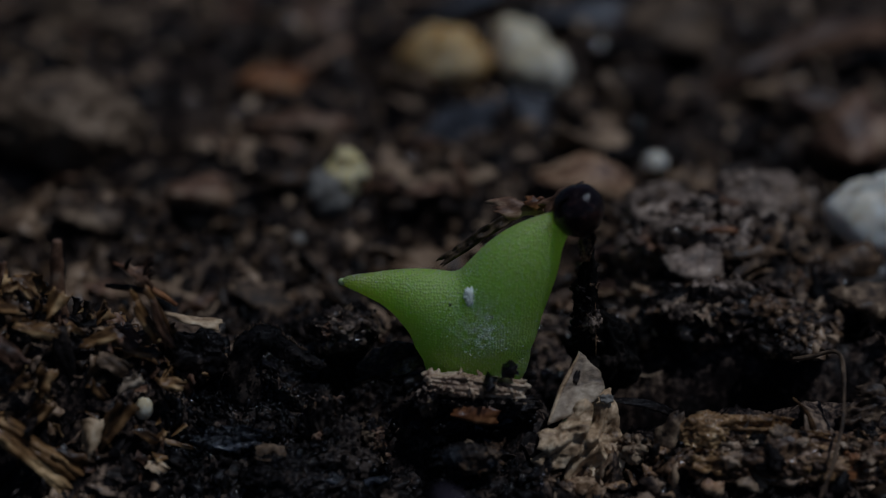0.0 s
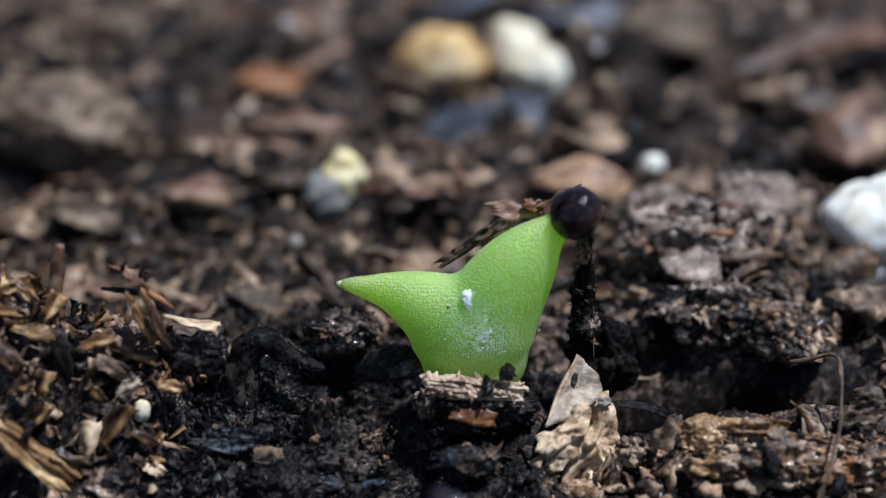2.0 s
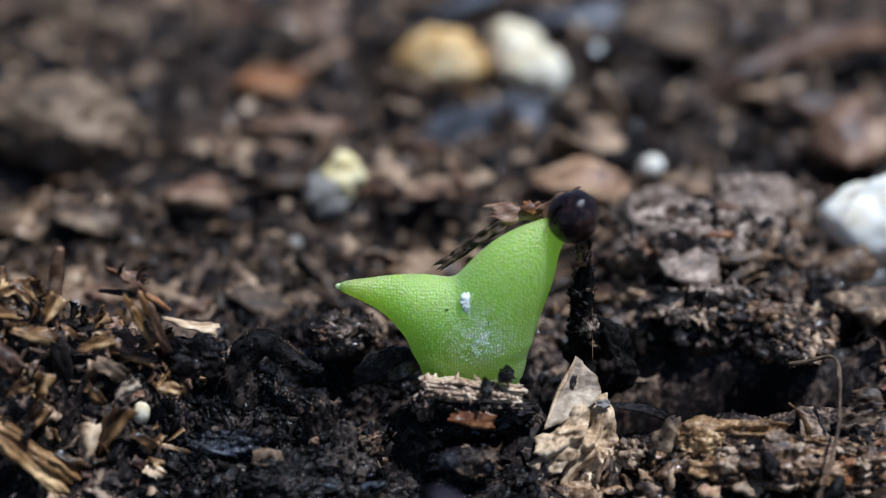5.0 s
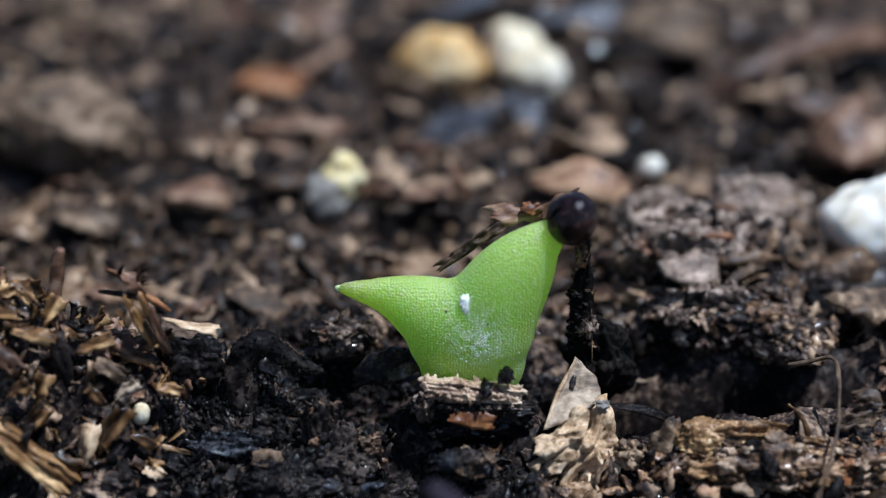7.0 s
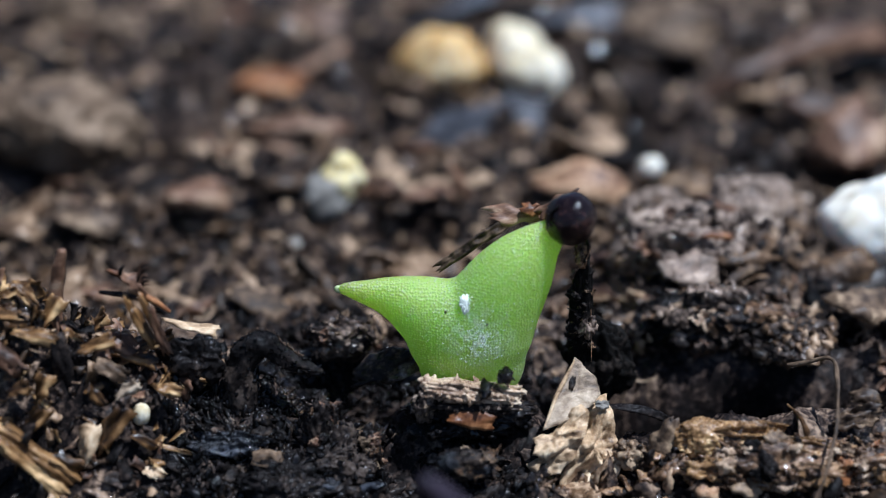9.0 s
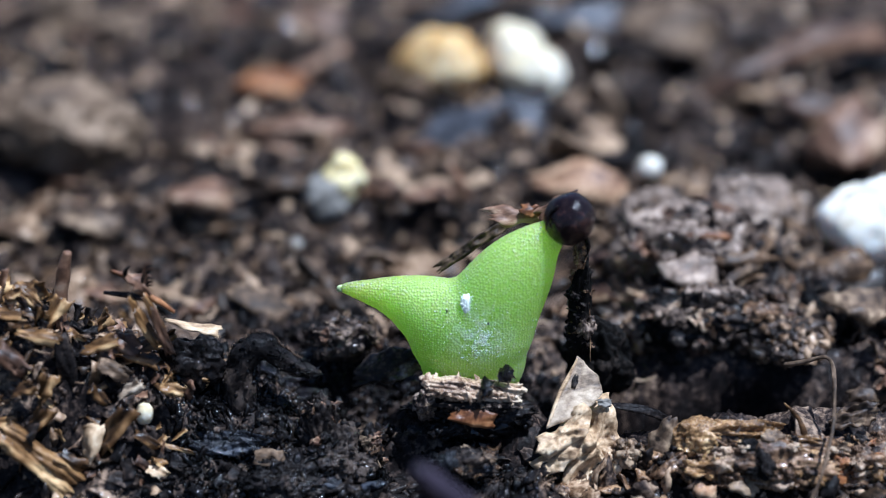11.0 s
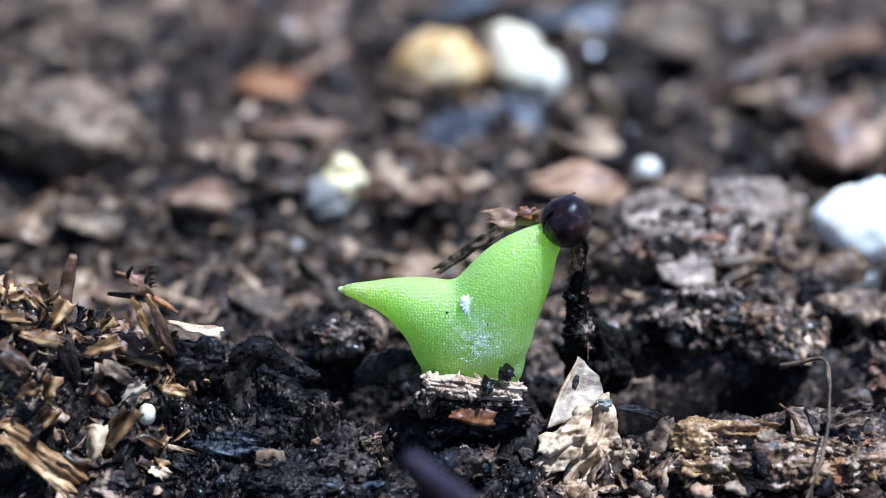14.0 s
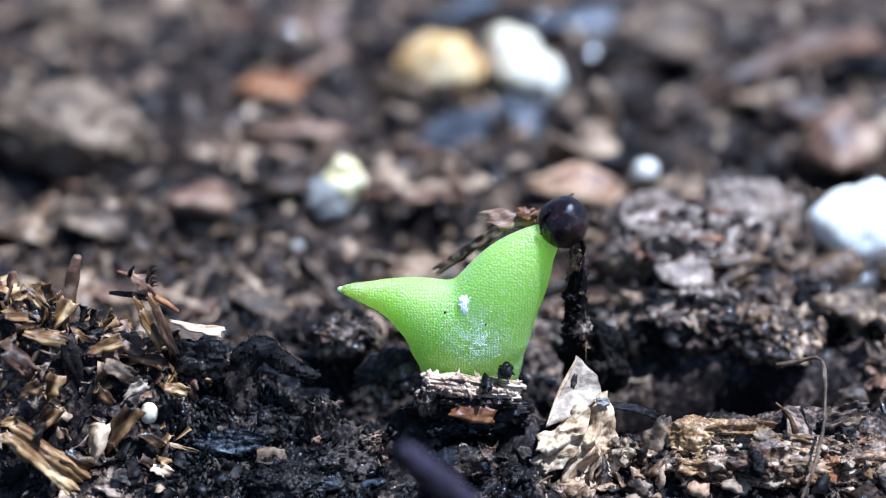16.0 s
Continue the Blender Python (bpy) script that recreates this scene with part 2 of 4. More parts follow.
def flake(length, width, thick, seed, bend=0.3, twist=0.2, ragged=0.25, taper=0.3, nu=14, nv=6, ridge=0.3, grit=0.35):
    """A torn flake of bark or wood: long axis x, with ragged ends, a bend, a twist and grain ridges."""
    off = Vector((seed * 5.13, seed * 2.71, seed * 9.17))
    top, bottom = [], []
    for i in range(nu + 1):
        u = i / nu * 2 - 1
        for j in range(nv + 1):
            v = j / nv * 2 - 1
            w = width / 2 * (1 - taper * u * u) * (1 + ragged * noise.noise(Vector((u * 2.2, 4 if v > 0 else -4, 0)) + off))
            ln = length / 2 * (1 + ragged * 0.6 * noise.noise(Vector((3 if u > 0 else -3, v * 2.5, 1)) + off) * abs(u))
            x, y = u * ln, v * w
            z = bend * length * 0.5 * (u * u - 0.3) * -1 + twist * width * u * v
            z += ridge * thick * noise.noise(Vector((u * 1.2, v * 4, 2)) + off) + grit * thick * noise.noise(Vector((x * 6, y * 9, 5)) + off)
            h = thick / 2 * (0.35 + 0.65 * (1 - abs(u) ** 6) * (1 - abs(v) ** 6)) * (1 + 0.4 * noise.noise(Vector((u * 3, v * 3, 7)) + off))
            top.append((x, y, z + h))
            bottom.append((x, y, z - h))
    n = len(top)
    q = lambda i, j: i * (nv + 1) + j
    fs = []
    for i in range(nu):
        for j in range(nv):
            fs.append((q(i, j), q(i + 1, j), q(i + 1, j + 1), q(i, j + 1)))
            fs.append((n + q(i, j), n + q(i, j + 1), n + q(i + 1, j + 1), n + q(i + 1, j)))
    rim = [q(i, 0) for i in range(nu)] + [q(nu, j) for j in range(nv)] + [q(i, nv) for i in range(nu, 0, -1)] + [q(0, j) for j in range(nv, 0, -1)]
    for a, b in zip(rim, rim[1:] + rim[:1]):
        fs.append((a, n + a, n + b, b))
    return top + bottom, fs


def tube(points, radii, seed=0, sides=8, steps=6, rough=0.15):
    """A tapering stalk or fibre through the points."""
    pts = [Vector(p) for p in points]
    line, rad = [], []
    for i in range(len(pts) - 1):
        a, b, c, d = pts[max(i - 1, 0)], pts[i], pts[i + 1], pts[min(i + 2, len(pts) - 1)]
        for k in range(steps):
            s = k / steps
            line.append(0.5 * (2 * b + (c - a) * s + (2 * a - 5 * b + 4 * c - d) * s * s + (3 * b - a - 3 * c + d) * s ** 3))
            rad.append(radii[i] + (radii[i + 1] - radii[i]) * s)
    line.append(pts[-1])
    rad.append(radii[-1])
    off = Vector((seed * 3.3, seed * 1.7, 0))
    vs, fs = [], []
    side = Vector((0.31, 0.77, 0.55))
    for i, p in enumerate(line):
        d = (line[min(i + 1, len(line) - 1)] - line[max(i - 1, 0)]).normalized()
        e = d.cross(side).normalized()
        g = d.cross(e)
        for k in range(sides):
            w = 2 * math.pi * k / sides
            o = e * math.cos(w) + g * math.sin(w)
            r = rad[i] * (1 + rough * 2 * noise.noise(p * 2.5 + o * 1.2 + off))
            vs.append(p + o * r)
    for i in range(len(line) - 1):
        for k in range(sides):
            a, b = i * sides + k, i * sides + (k + 1) % sides
            fs.append((a, b, b + sides, a + sides))
    fs.append(tuple(range(sides))[::-1])
    fs.append(tuple(range((len(line) - 1) * sides, len(line) * sides)))
    return vs, fs


def clump(size, seed, level=6, rough=0.4):
    """A clod of soil: a lump whose skin is all crumbs and pits."""
    off = Vector((seed * 7.31, seed * 3.77, seed * 1.93))
    vs, fs = BALLS[level]
    n, out = noise.noise, []
    for p in vs:
        r = 1 + rough * (n(p * 1.4 + off) + 0.5 * n(p * 3.1 + off)) + 0.22 * (abs(n(p * 5 + off)) - 0.2) + 0.16 * (abs(n(p * 11 + off)) - 0.2) + 0.07 * n(p * 23 + off)
        out.append((p.x * r * size[0], p.y * r * size[1], p.z * r * size[2]))
    return out, fs


def crust(body, seed, grains=260, grain=(0.04, 0.16)):
    """Loose grains stuck to a clod's skin."""
    rng = random.Random(seed)
    out, faces = [], []
    for k in range(grains):
        at = Vector(rng.choice(body[0]))
        w = grain[0] * (grain[1] / grain[0]) ** (rng.random() ** 2)
        if rng.random() < 0.55:
            g, gf = lump([w * rng.uniform(0.5, 1) for c in "xyz"], seed + k, 2, 0.6, 1.4, 0.3)
        else:
            g, gf = flake(w * 3, w * 1.6, w * 0.4, seed + k, 0.2, 0.3, 0.6, 0.3, 4, 2, 0.5)
            e = Euler([rng.uniform(-0.9, 0.9), rng.uniform(-0.9, 0.9), rng.uniform(0, 6.3)]).to_matrix()
            g = [e @ Vector(c) for c in g]
        base = len(out)
        out += [tuple(at + Vector(c)) for c in g]
        faces += [[base + i for i in f] for f in gf]
    return out, faces


def plate(outline, thick, seed, rough=0.12, ragged=0.06, rings=9, per=7):
    """A broken slab in the xy plane: a ragged outline, uneven faces, thinner at the rim."""
    off = Vector((seed * 3.7, seed * 1.9, seed * 5.3))
    rim = []
    for (ax, ay), (bx, by) in zip(outline, outline[1:] + outline[:1]):
        for k in range(per):
            w = k / per
            p = Vector((ax + (bx - ax) * w, ay + (by - ay) * w, 0))
            p += ragged * Vector((noise.noise(p * 5 + off), noise.noise(p * 5 - off), 0)) * (0.4 if k == 0 else 1)
            rim.append(p)
    mid = sum(rim, Vector()) / len(rim)
    vs, n = [], len(rim)
    for side in (1, -1):
        for r in range(rings + 1):
            for p in rim:
                q = mid + (p - mid) * ((r + 0.02) / (rings + 0.02))
                z = rough * (noise.noise(q * 2.2 + off) + 0.6 * abs(noise.noise(q * 5 + off)) + 0.35 * noise.noise(q * 13 + off))
                edge = (1 - (r / rings) ** 8 * 0.5) * thick / 2
                vs.append((q.x, q.y, z + side * edge * (1 + 0.4 * noise.noise(q * 4 + off * side))))
    fs, back = [], (rings + 1) * n
    for r in range(rings):
        for k in range(n):
            a, b = r * n + k, r * n + (k + 1) % n
            fs.append((a, a + n, b + n, b))
            fs.append((back + a, back + b, back + b + n, back + a + n))
    for k in range(n):
        a, b = rings * n + k, rings * n + (k + 1) % n
        fs.append((a, back + a, back + b, b))
    fs.append(tuple(range(n)))
    fs.append(tuple(back + k for k in reversed(range(n))))
    return vs, fs


def put(name, shape, material, place, turn=(0, 0, 0), label="", category="", group="", smooth=True):
    """A thing of one mesh at a place in millimetres, turned by degrees."""
    ob = new(name, mesh_of(name, *shape, material, smooth))
    ob.matrix_world = pose(*(c * MM for c in place), *turn)
    return tagged(ob, label, category, group)


def part(name, shape, material, parent, label="", place=(0, 0, 0), turn=(0, 0, 0)):
    ob = new(name, mesh_of(name, *shape, material))
    ob.parent = parent
    ob.matrix_basis = pose(*(c * MM for c in place), *turn)
    return tagged(ob, label)


PIECES = {}


def piece(kind, which, material):
    """One of a few torn flakes, slivers or crumbs about a millimetre long, its mesh shared by all that look alike."""
    key = (kind, which, material.name)
    if key not in PIECES:
        rng = random.Random(which * 17 + len(kind))
        if kind == "flake":
            shape = flake(1, rng.uniform(0.45, 0.85), rng.uniform(0.1, 0.2), 300 + which, rng.uniform(-0.3, 0.3), 0.4, 0.8, 0.4, 16, 9, 0.9, 0.7)
        elif kind == "splinter":
            shape = flake(1, rng.uniform(0.1, 0.25), rng.uniform(0.06, 0.12), 330 + which, rng.uniform(-0.2, 0.2), 0.4, 0.7, 0.4, 16, 5, 0.8, 0.6)
        else:
            shape = lump((0.5, rng.uniform(0.3, 0.45), rng.uniform(0.25, 0.4)), 360 + which, 3, 0.7, 1.5, 0.45)
        PIECES[key] = mesh_of(kind, *shape, material)
    return PIECES[key]


def heap(name, place, size, seed, core, looks, count, span, label, category="soil clod", group="clods of soil", kinds=("flake", "flake", "crumb", "splinter"), rough=0.4, level=5):
    """A clod built up of torn flakes, crumbs and splinters over a crumbly core."""
    rng = random.Random(seed)
    body = clump(size, seed, level, rough)
    ob = put(name, body, core, place, (0, 0, 0), label, category, group)
    front = [v for v in body[0] if v[2] > -0.55 * size[2] and (v[1] < 0.35 * size[1] or v[2] > 0.3 * size[2])]
    for k in range(count):
        v = Vector(rng.choice(front))
        kind = rng.choice(kinds)
        s = span[0] * (span[1] / span[0]) ** (rng.random() ** 1.4)
        up = Vector((v.x / size[0] ** 2, v.y / size[1] ** 2, v.z / size[2] ** 2)).normalized()
        up = (up + Vector((rng.gauss(0, 0.35), rng.gauss(0, 0.35), rng.gauss(0.2, 0.35)))).normalized()
        along = Vector((rng.choice((-1, 1)), rng.gauss(0, 0.6), rng.gauss(0, 0.5)))
        across = up.cross(along).normalized()
        turn = Matrix((across.cross(up), across, up)).transposed().to_4x4()
        bit = new(kind, piece(kind, rng.randrange(7), rng.choice(looks)))
        bit.parent = ob
        bit.matrix_basis = Matrix.Translation(v * MM) @ turn @ Matrix.Diagonal((s, s, s, 1))
    return ob


# the soil: one sheet, fine near the seedling and wide towards the horizon
def ground():
    def axis(lo, hi, step, wide):
        near = [lo + i * step for i in range(int((hi - lo) / step) + 1)]
        far, d, s = [], 0.0, step
        while d < 20000:
            s = min(s * 1.06, 0.45) if d < wide else s * 1.35
            d += s
            far.append(d)
        return [lo - d for d in reversed(far)] + near + [near[-1] + d for d in far]
    xs, ys = axis(-11, 11, 0.085, 14), axis(-6.5, 5, 0.085, 38)
    vs = [(x, y, soil(x, y)) for y in ys for x in xs]
    n = len(xs)
    fs = [(j * n + i, j * n + i + 1, (j + 1) * n + i + 1, (j + 1) * n + i) for j in range(len(ys) - 1) for i in range(n - 1)]
    tagged(put("ground", (vs, fs), SOIL_GROUND, (0, 0, 0)), "dark moist peat potting soil with crumbs and clods", "soil", kind="structure")


ground()


def scatter(name, label, category, material, shapes, count, size, seed, area, flat=0.0, lift=(-0.3, 0.5), skip=None, near=1.3, yaw=3.14):
    """Uncountable crumbs, joined into one mesh."""
    rng = np.random.default_rng(seed)
    V, Fc, base = [], [], 0
    x0, x1, y0, y1 = area
    done = 0
    while done < count:
        y = y0 + (y1 - y0) * rng.random() ** near
        half = min(7.5 + 0.42 * (y + 9), x1) * 1.1
        x = rng.uniform(-half, half)
        if (-1.9 < x < 1.7 and -1.6 < y < 1.2) or (skip and skip(x, y)):
            continue
        s = size[0] * (size[1] / size[0]) ** (rng.random() ** 1.6)
        vs, fs = shapes[rng.integers(len(shapes))]
        turn = flat or math.pi
        e = Euler((rng.uniform(-turn, turn), rng.uniform(-turn, turn), rng.uniform(-yaw, yaw))).to_matrix()
        m = np.array(e) * s
        V.append(vs @ m.T + np.array((x, y, soil(x, y) + s * rng.uniform(*lift))))
        Fc.append(fs + base)
        base += len(vs)
        done += 1
    V, Fc = np.concatenate(V) * MM, np.concatenate(Fc)
    me = bpy.data.meshes.new(name)
    me.vertices.add(len(V))
    me.vertices.foreach_set("co", V.astype(np.float32).ravel())
    me.loops.add(Fc.size)
    me.loops.foreach_set("vertex_index", Fc.astype(np.int32).ravel())
    me.polygons.add(len(Fc))
    me.polygons.foreach_set("loop_start", np.arange(0, Fc.size, Fc.shape[1], dtype=np.int32))
    me.update(calc_edges=True)
    me.validate()
    me.materials.append(material)
    tagged(new(name, me), label, category, kind="stuff")


def arr(shape):
    vs = np.array([tuple(v) for v in shape[0]])
    tri = []
    for f in shape[1]:
        tri += [(f[0], f[i], f[i + 1]) for i in range(1, len(f) - 1)]
    return vs, np.array(tri)


crumb_shapes = [arr(lump((1, random.uniform(0.3, 0.6), random.uniform(0.15, 0.4)), 40 + i, 2, 1.0, 1.6, 0.7)) for i in range(16)]
grain_shapes = [arr(lump((1, random.uniform(0.5, 1), random.uniform(0.4, 0.8)), 80 + i, 1, 0.9, 1.6, 0.5)) for i in range(12)]
chip_shapes = [arr(flake(2.4, random.uniform(0.5, 1.4), random.uniform(0.15, 0.4), 60 + i, random.uniform(-0.3, 0.3), 0.3, 0.6, 0.3, 7, 3, 0.7)) for i in range(16)]
fibre_shapes = []
for i in range(10):
    q, ps = Vector((-1, 0, 0)), []
    for k in range(5):
        ps.append(q.copy())
        q += Vector((0.5, random.uniform(-0.3, 0.3), random.uniform(-0.25, 0.25)))
    fibre_shapes.append(arr(tube(ps, [0.03, 0.05, 0.045, 0.04, 0.02], i, 5, 2)))

NEAR, AREA = (-13, 13, -8.5, 11), (-26, 26, -8.5, 44)


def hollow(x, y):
    """Where the peat is wet and its colour is blackened to stand in for shade."""
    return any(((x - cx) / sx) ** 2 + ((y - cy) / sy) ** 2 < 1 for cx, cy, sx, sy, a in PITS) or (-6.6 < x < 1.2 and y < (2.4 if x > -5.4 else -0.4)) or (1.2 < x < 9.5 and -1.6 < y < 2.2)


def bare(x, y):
    """Outside the wet, shade-darkened hollows, or in the deep one under the overhanging clod."""
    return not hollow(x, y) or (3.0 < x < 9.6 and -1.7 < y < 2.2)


def mound(x, y):
    return x < -5.8 and -2.6 < y < 0.6


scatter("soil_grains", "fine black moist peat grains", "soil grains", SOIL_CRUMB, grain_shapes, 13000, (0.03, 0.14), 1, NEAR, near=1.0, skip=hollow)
# wet grains and crumbs that paint deep shade into the hollows
scatter("wet_grains", "glistening wet peat grains, blackened to give the hollows shade", "soil grains", SHADED_WET_PEAT, grain_shapes, 10000, (0.03, 0.13), 11, (-13, 13, -4.5, 2.2), near=1.0, skip=bare)
scatter("wet_crumbs", "glistening wet peat crumbs, blackened to give the hollows shade", "soil crumbs", SHADED_WET_PEAT, crumb_shapes, 900, (0.1, 0.3), 12, (-13, 13, -4.5, 2.4), near=1.0, skip=bare)
scatter("soil_crumbs", "black and dark brown moist peat crumbs", "soil crumbs", SOIL_CRUMB, crumb_shapes, 1700, (0.15, 0.45), 2, (-26, 26, -8.5, 16), skip=lambda x, y: mound(x, y) or hollow(x, y))
scatter("bark_crumbs", "brown composted bark crumbs in the soil", "bark crumbs", BROWN_CRUMB, crumb_shapes, 1200, (0.06, 0.36), 3, (-26, 26, -8.5, 16), near=1.0, skip=hollow)
scatter("bark_shreds", "thin brown and grey bark shreds lying in the soil", "bark shreds", BROWN_CRUMB, chip_shapes, 3600, (0.08, 0.5), 4, AREA, flat=0.7, skip=hollow)
scatter("peat_shreds", "black fibrous peat shreds lying in the soil", "peat shreds", SOIL_CRUMB, chip_shapes, 3700, (0.08, 0.5), 5, AREA, flat=1.1, skip=hollow)
scatter("bark_bits", "brown and grey bark bits of many sizes in the soil", "bark bits", BROWN_CRUMB, chip_shapes, 620, (0.3, 1.15), 7, (-26, 26, 4, 44), flat=0.45, near=1.0, yaw=0.5, lift=(-0.1, 0.2), skip=hollow)
scatter("fine_fibres", "fine brown plant fibres in the soil", "fibres", FIBRE, fibre_shapes, 420, (0.3, 0.8), 6, NEAR, flat=0.7, skip=hollow)


# the seedling
def seedling_shape(level):
    """Two thick cotyledons grown together on a short stem: a smooth union of tapering limbs, flattened front to back."""
    left = [((-0.55, 1.4), 0.98), ((-1.08, 1.74), 0.78), ((-1.55, 1.98), 0.57), ((-1.96, 2.12), 0.41), ((-2.36, 2.2), 0.28), ((-2.78, 2.27), 0.17), ((-3.03, 2.28), 0.07)]
    right = [((0.18, 1.45), 1.04), ((0.43, 2.05), 0.98), ((0.78, 2.66), 0.82), ((1.13, 3.18), 0.56), ((1.45, 3.52), 0.36), ((1.66, 3.7), 0.24)]
    belly = [((-0.03, -0.3), 0.7), ((-0.05, 0.1), 0.93), ((-0.12, 0.55), 1.17), ((-0.17, 0.95), 1.29)]

    def smooth(chain):
        out = []
        for i in range(len(chain) - 1):
            q = [np.array((*chain[min(max(i + k, 0), len(chain) - 1)][0], chain[min(max(i + k, 0), len(chain) - 1)][1])) for k in (-1, 0, 1, 2)]
            for u in (0, 0.25, 0.5, 0.75):
                v = 0.5 * (2 * q[1] + (q[2] - q[0]) * u + (2 * q[0] - 5 * q[1] + 4 * q[2] - q[3]) * u * u + (3 * q[1] - q[0] - 3 * q[2] + q[3]) * u ** 3)
                out.append(((v[0], v[1]), v[2]))
        return out + [chain[-1]]
    left, right = smooth(left), smooth(right)
    vs, fs = BALLS[level]
    d = np.array([tuple(v) for v in vs])
    d = d / np.linalg.norm(d, axis=1)[:, None]
    centre = np.array((0.0, 0.0, 1.35))

    def limb(p, chain, deep):
        best = np.full(len(p), 9.0)
        for (a, ra), (b, rb) in zip(chain, chain[1:]):
            a3, b3 = np.array((a[0], 0, a[1])), np.array((b[0], 0, b[1]))
            q = p.copy()
            q[:, 1] = q[:, 1] / deep
            ab = b3 - a3
            h = np.clip(((q - a3) @ ab) / (ab @ ab), 0, 1)
            best = np.minimum(best, np.linalg.norm(q - a3 - h[:, None] * ab, axis=1) - (ra + (rb - ra) * h))
        return best

    def field(p):
        parts = [limb(p, left, 0.8), limb(p, right, 0.8), limb(p, belly, 0.66)]
        k = 0.1
        return -k * np.log(sum(np.exp(-np.clip(q, -2, 4) / k) for q in parts))
    r = np.full(len(d), 4.2)
    # march inwards from outside to the outermost surface
    for step in range(240):
        f = field(centre + d * r[:, None])
        alive = f > 0.002
        r = np.where(alive, np.maximum(r - np.clip(f * 0.4, 0.002, 0.1), 0.05), r)
    out = centre + d * r[:, None]
    return [tuple(v) for v in out], fs


def green_skin():
    """Juicy green skin: even rows of glassy cells, with glints painted as pale specks and a patch."""
    m = bpy.data.materials.new("succulent green skin")
    m.use_nodes = True
    t = m.node_tree
    n, l = t.nodes, t.links
    b = n["Principled BSDF"]
    tc = n.new("ShaderNodeTexCoord")

    def tex(kind, scale, **inputs):
        k = n.new(kind)
        k.inputs["Scale"].default_value = scale
        for name, v in inputs.items():
            k.inputs[name].default_value = v
        l.new(tc.outputs["Object"], k.inputs["Vector"])
        return k

    def ramp(src, p0, c0, p1, c1):
        k = n.new("ShaderNodeValToRGB")
        e = k.color_ramp.elements
        e[0].position, e[0].color, e[1].position, e[1].color = p0, (*c0, 1), p1, (*c1, 1)
        l.new(src, k.inputs[0])
        return k.outputs[0]

    def mix(fac, a, c):
        k = n.new("ShaderNodeMix")
        k.data_type = "RGBA"
        l.new(fac, k.inputs[0])
        l.new(a, k.inputs[6])
        k.inputs[7].default_value = (*c, 1)
        return k.outputs[2]
    patch = tex("ShaderNodeTexNoise", 700, Detail=5)
    cells = tex("ShaderNodeTexVoronoi", 16500, Randomness=0.6)
    specks = tex("ShaderNodeTexVoronoi", 5600, Randomness=1.0)
    where = tex("ShaderNodeTexNoise", 1600, Detail=3)
    dusty = tex("ShaderNodeTexNoise", 6000, Detail=4)
    base = ramp(patch.outputs[0], 0.3, (0.37, 0.64, 0.09), 0.75, (0.55, 0.83, 0.2))
    dots = ramp(cells.outputs["Distance"], 0.1, (0.85, 0.85, 0.85), 0.45, (0, 0, 0))
    base = mix(dots, base, (0.78, 0.88, 0.6))
    # pale flecks put the skin's small glints into the colour
    flecks = ramp(specks.outputs["Distance"], 0.1, (0.85, 0.85, 0.85), 0.24, (0, 0, 0))
    gate = n.new("ShaderNodeMath")
    gate.operation = "MULTIPLY"
    l.new(flecks, gate.inputs[0])
    l.new(ramp(where.outputs[0], 0.44, (0, 0, 0), 0.58, (1, 1, 1)), gate.inputs[1])
    base = mix(gate.outputs[0], base, (0.7, 0.86, 0.46))
    # sun glitter painted as a whitish patch low on the face
    far = n.new("ShaderNodeVectorMath")
    far.operation = "DISTANCE"
    l.new(tc.outputs["Object"], far.inputs[0])
    far.inputs[1].default_value = (0.04 * MM, -0.85 * MM, 1.5 * MM)
    face_glint = n.new("ShaderNodeMath")
    face_glint.operation = "MULTIPLY"
    fall = n.new("ShaderNodeMapRange")
    for name, v in (("From Min", 0.1 * MM), ("From Max", 0.9 * MM), ("To Min", 1.0), ("To Max", 0.0)):
        fall.inputs[name].default_value = v
    l.new(far.outputs["Value"], fall.inputs[0])
    l.new(fall.outputs[0], face_glint.inputs[0])
    l.new(ramp(dusty.outputs[0], 0.42, (0, 0, 0), 0.62, (1, 1, 1)), face_glint.inputs[1])
    base = mix(face_glint.outputs[0], base, (0.85, 0.92, 0.82))
    l.new(base, b.inputs["Base Color"])
    b.inputs["Subsurface Weight"].default_value = 0.8
    b.inputs["Subsurface Radius"].default_value = (0.6, 0.9, 0.15)
    b.inputs["Subsurface Scale"].default_value = 2.4 * MM
    b.inputs["Roughness"].default_value = 0.36
    b.inputs["Specular IOR Level"].default_value = 0.6
    bp = n.new("ShaderNodeBump")
    bp.inputs["Strength"].default_value = 0.95
    bp.inputs["Distance"].default_value = 0.03 * MM
    bp.invert = True
    l.new(cells.outputs["Distance"], bp.inputs["Height"])
    l.new(bp.outputs[0], b.inputs["Normal"])
    glow = n.new("ShaderNodeBsdfTranslucent")
    glow.inputs[0].default_value = (0.84, 0.98, 0.18, 1)
    both = n.new("ShaderNodeMixShader")
    both.inputs[0].default_value = 0.42
    l.new(b.outputs[0], both.inputs[1])
    l.new(glow.outputs[0], both.inputs[2])
    l.new(both.outputs[0], n["Material Output"].inputs["Surface"])
    return m


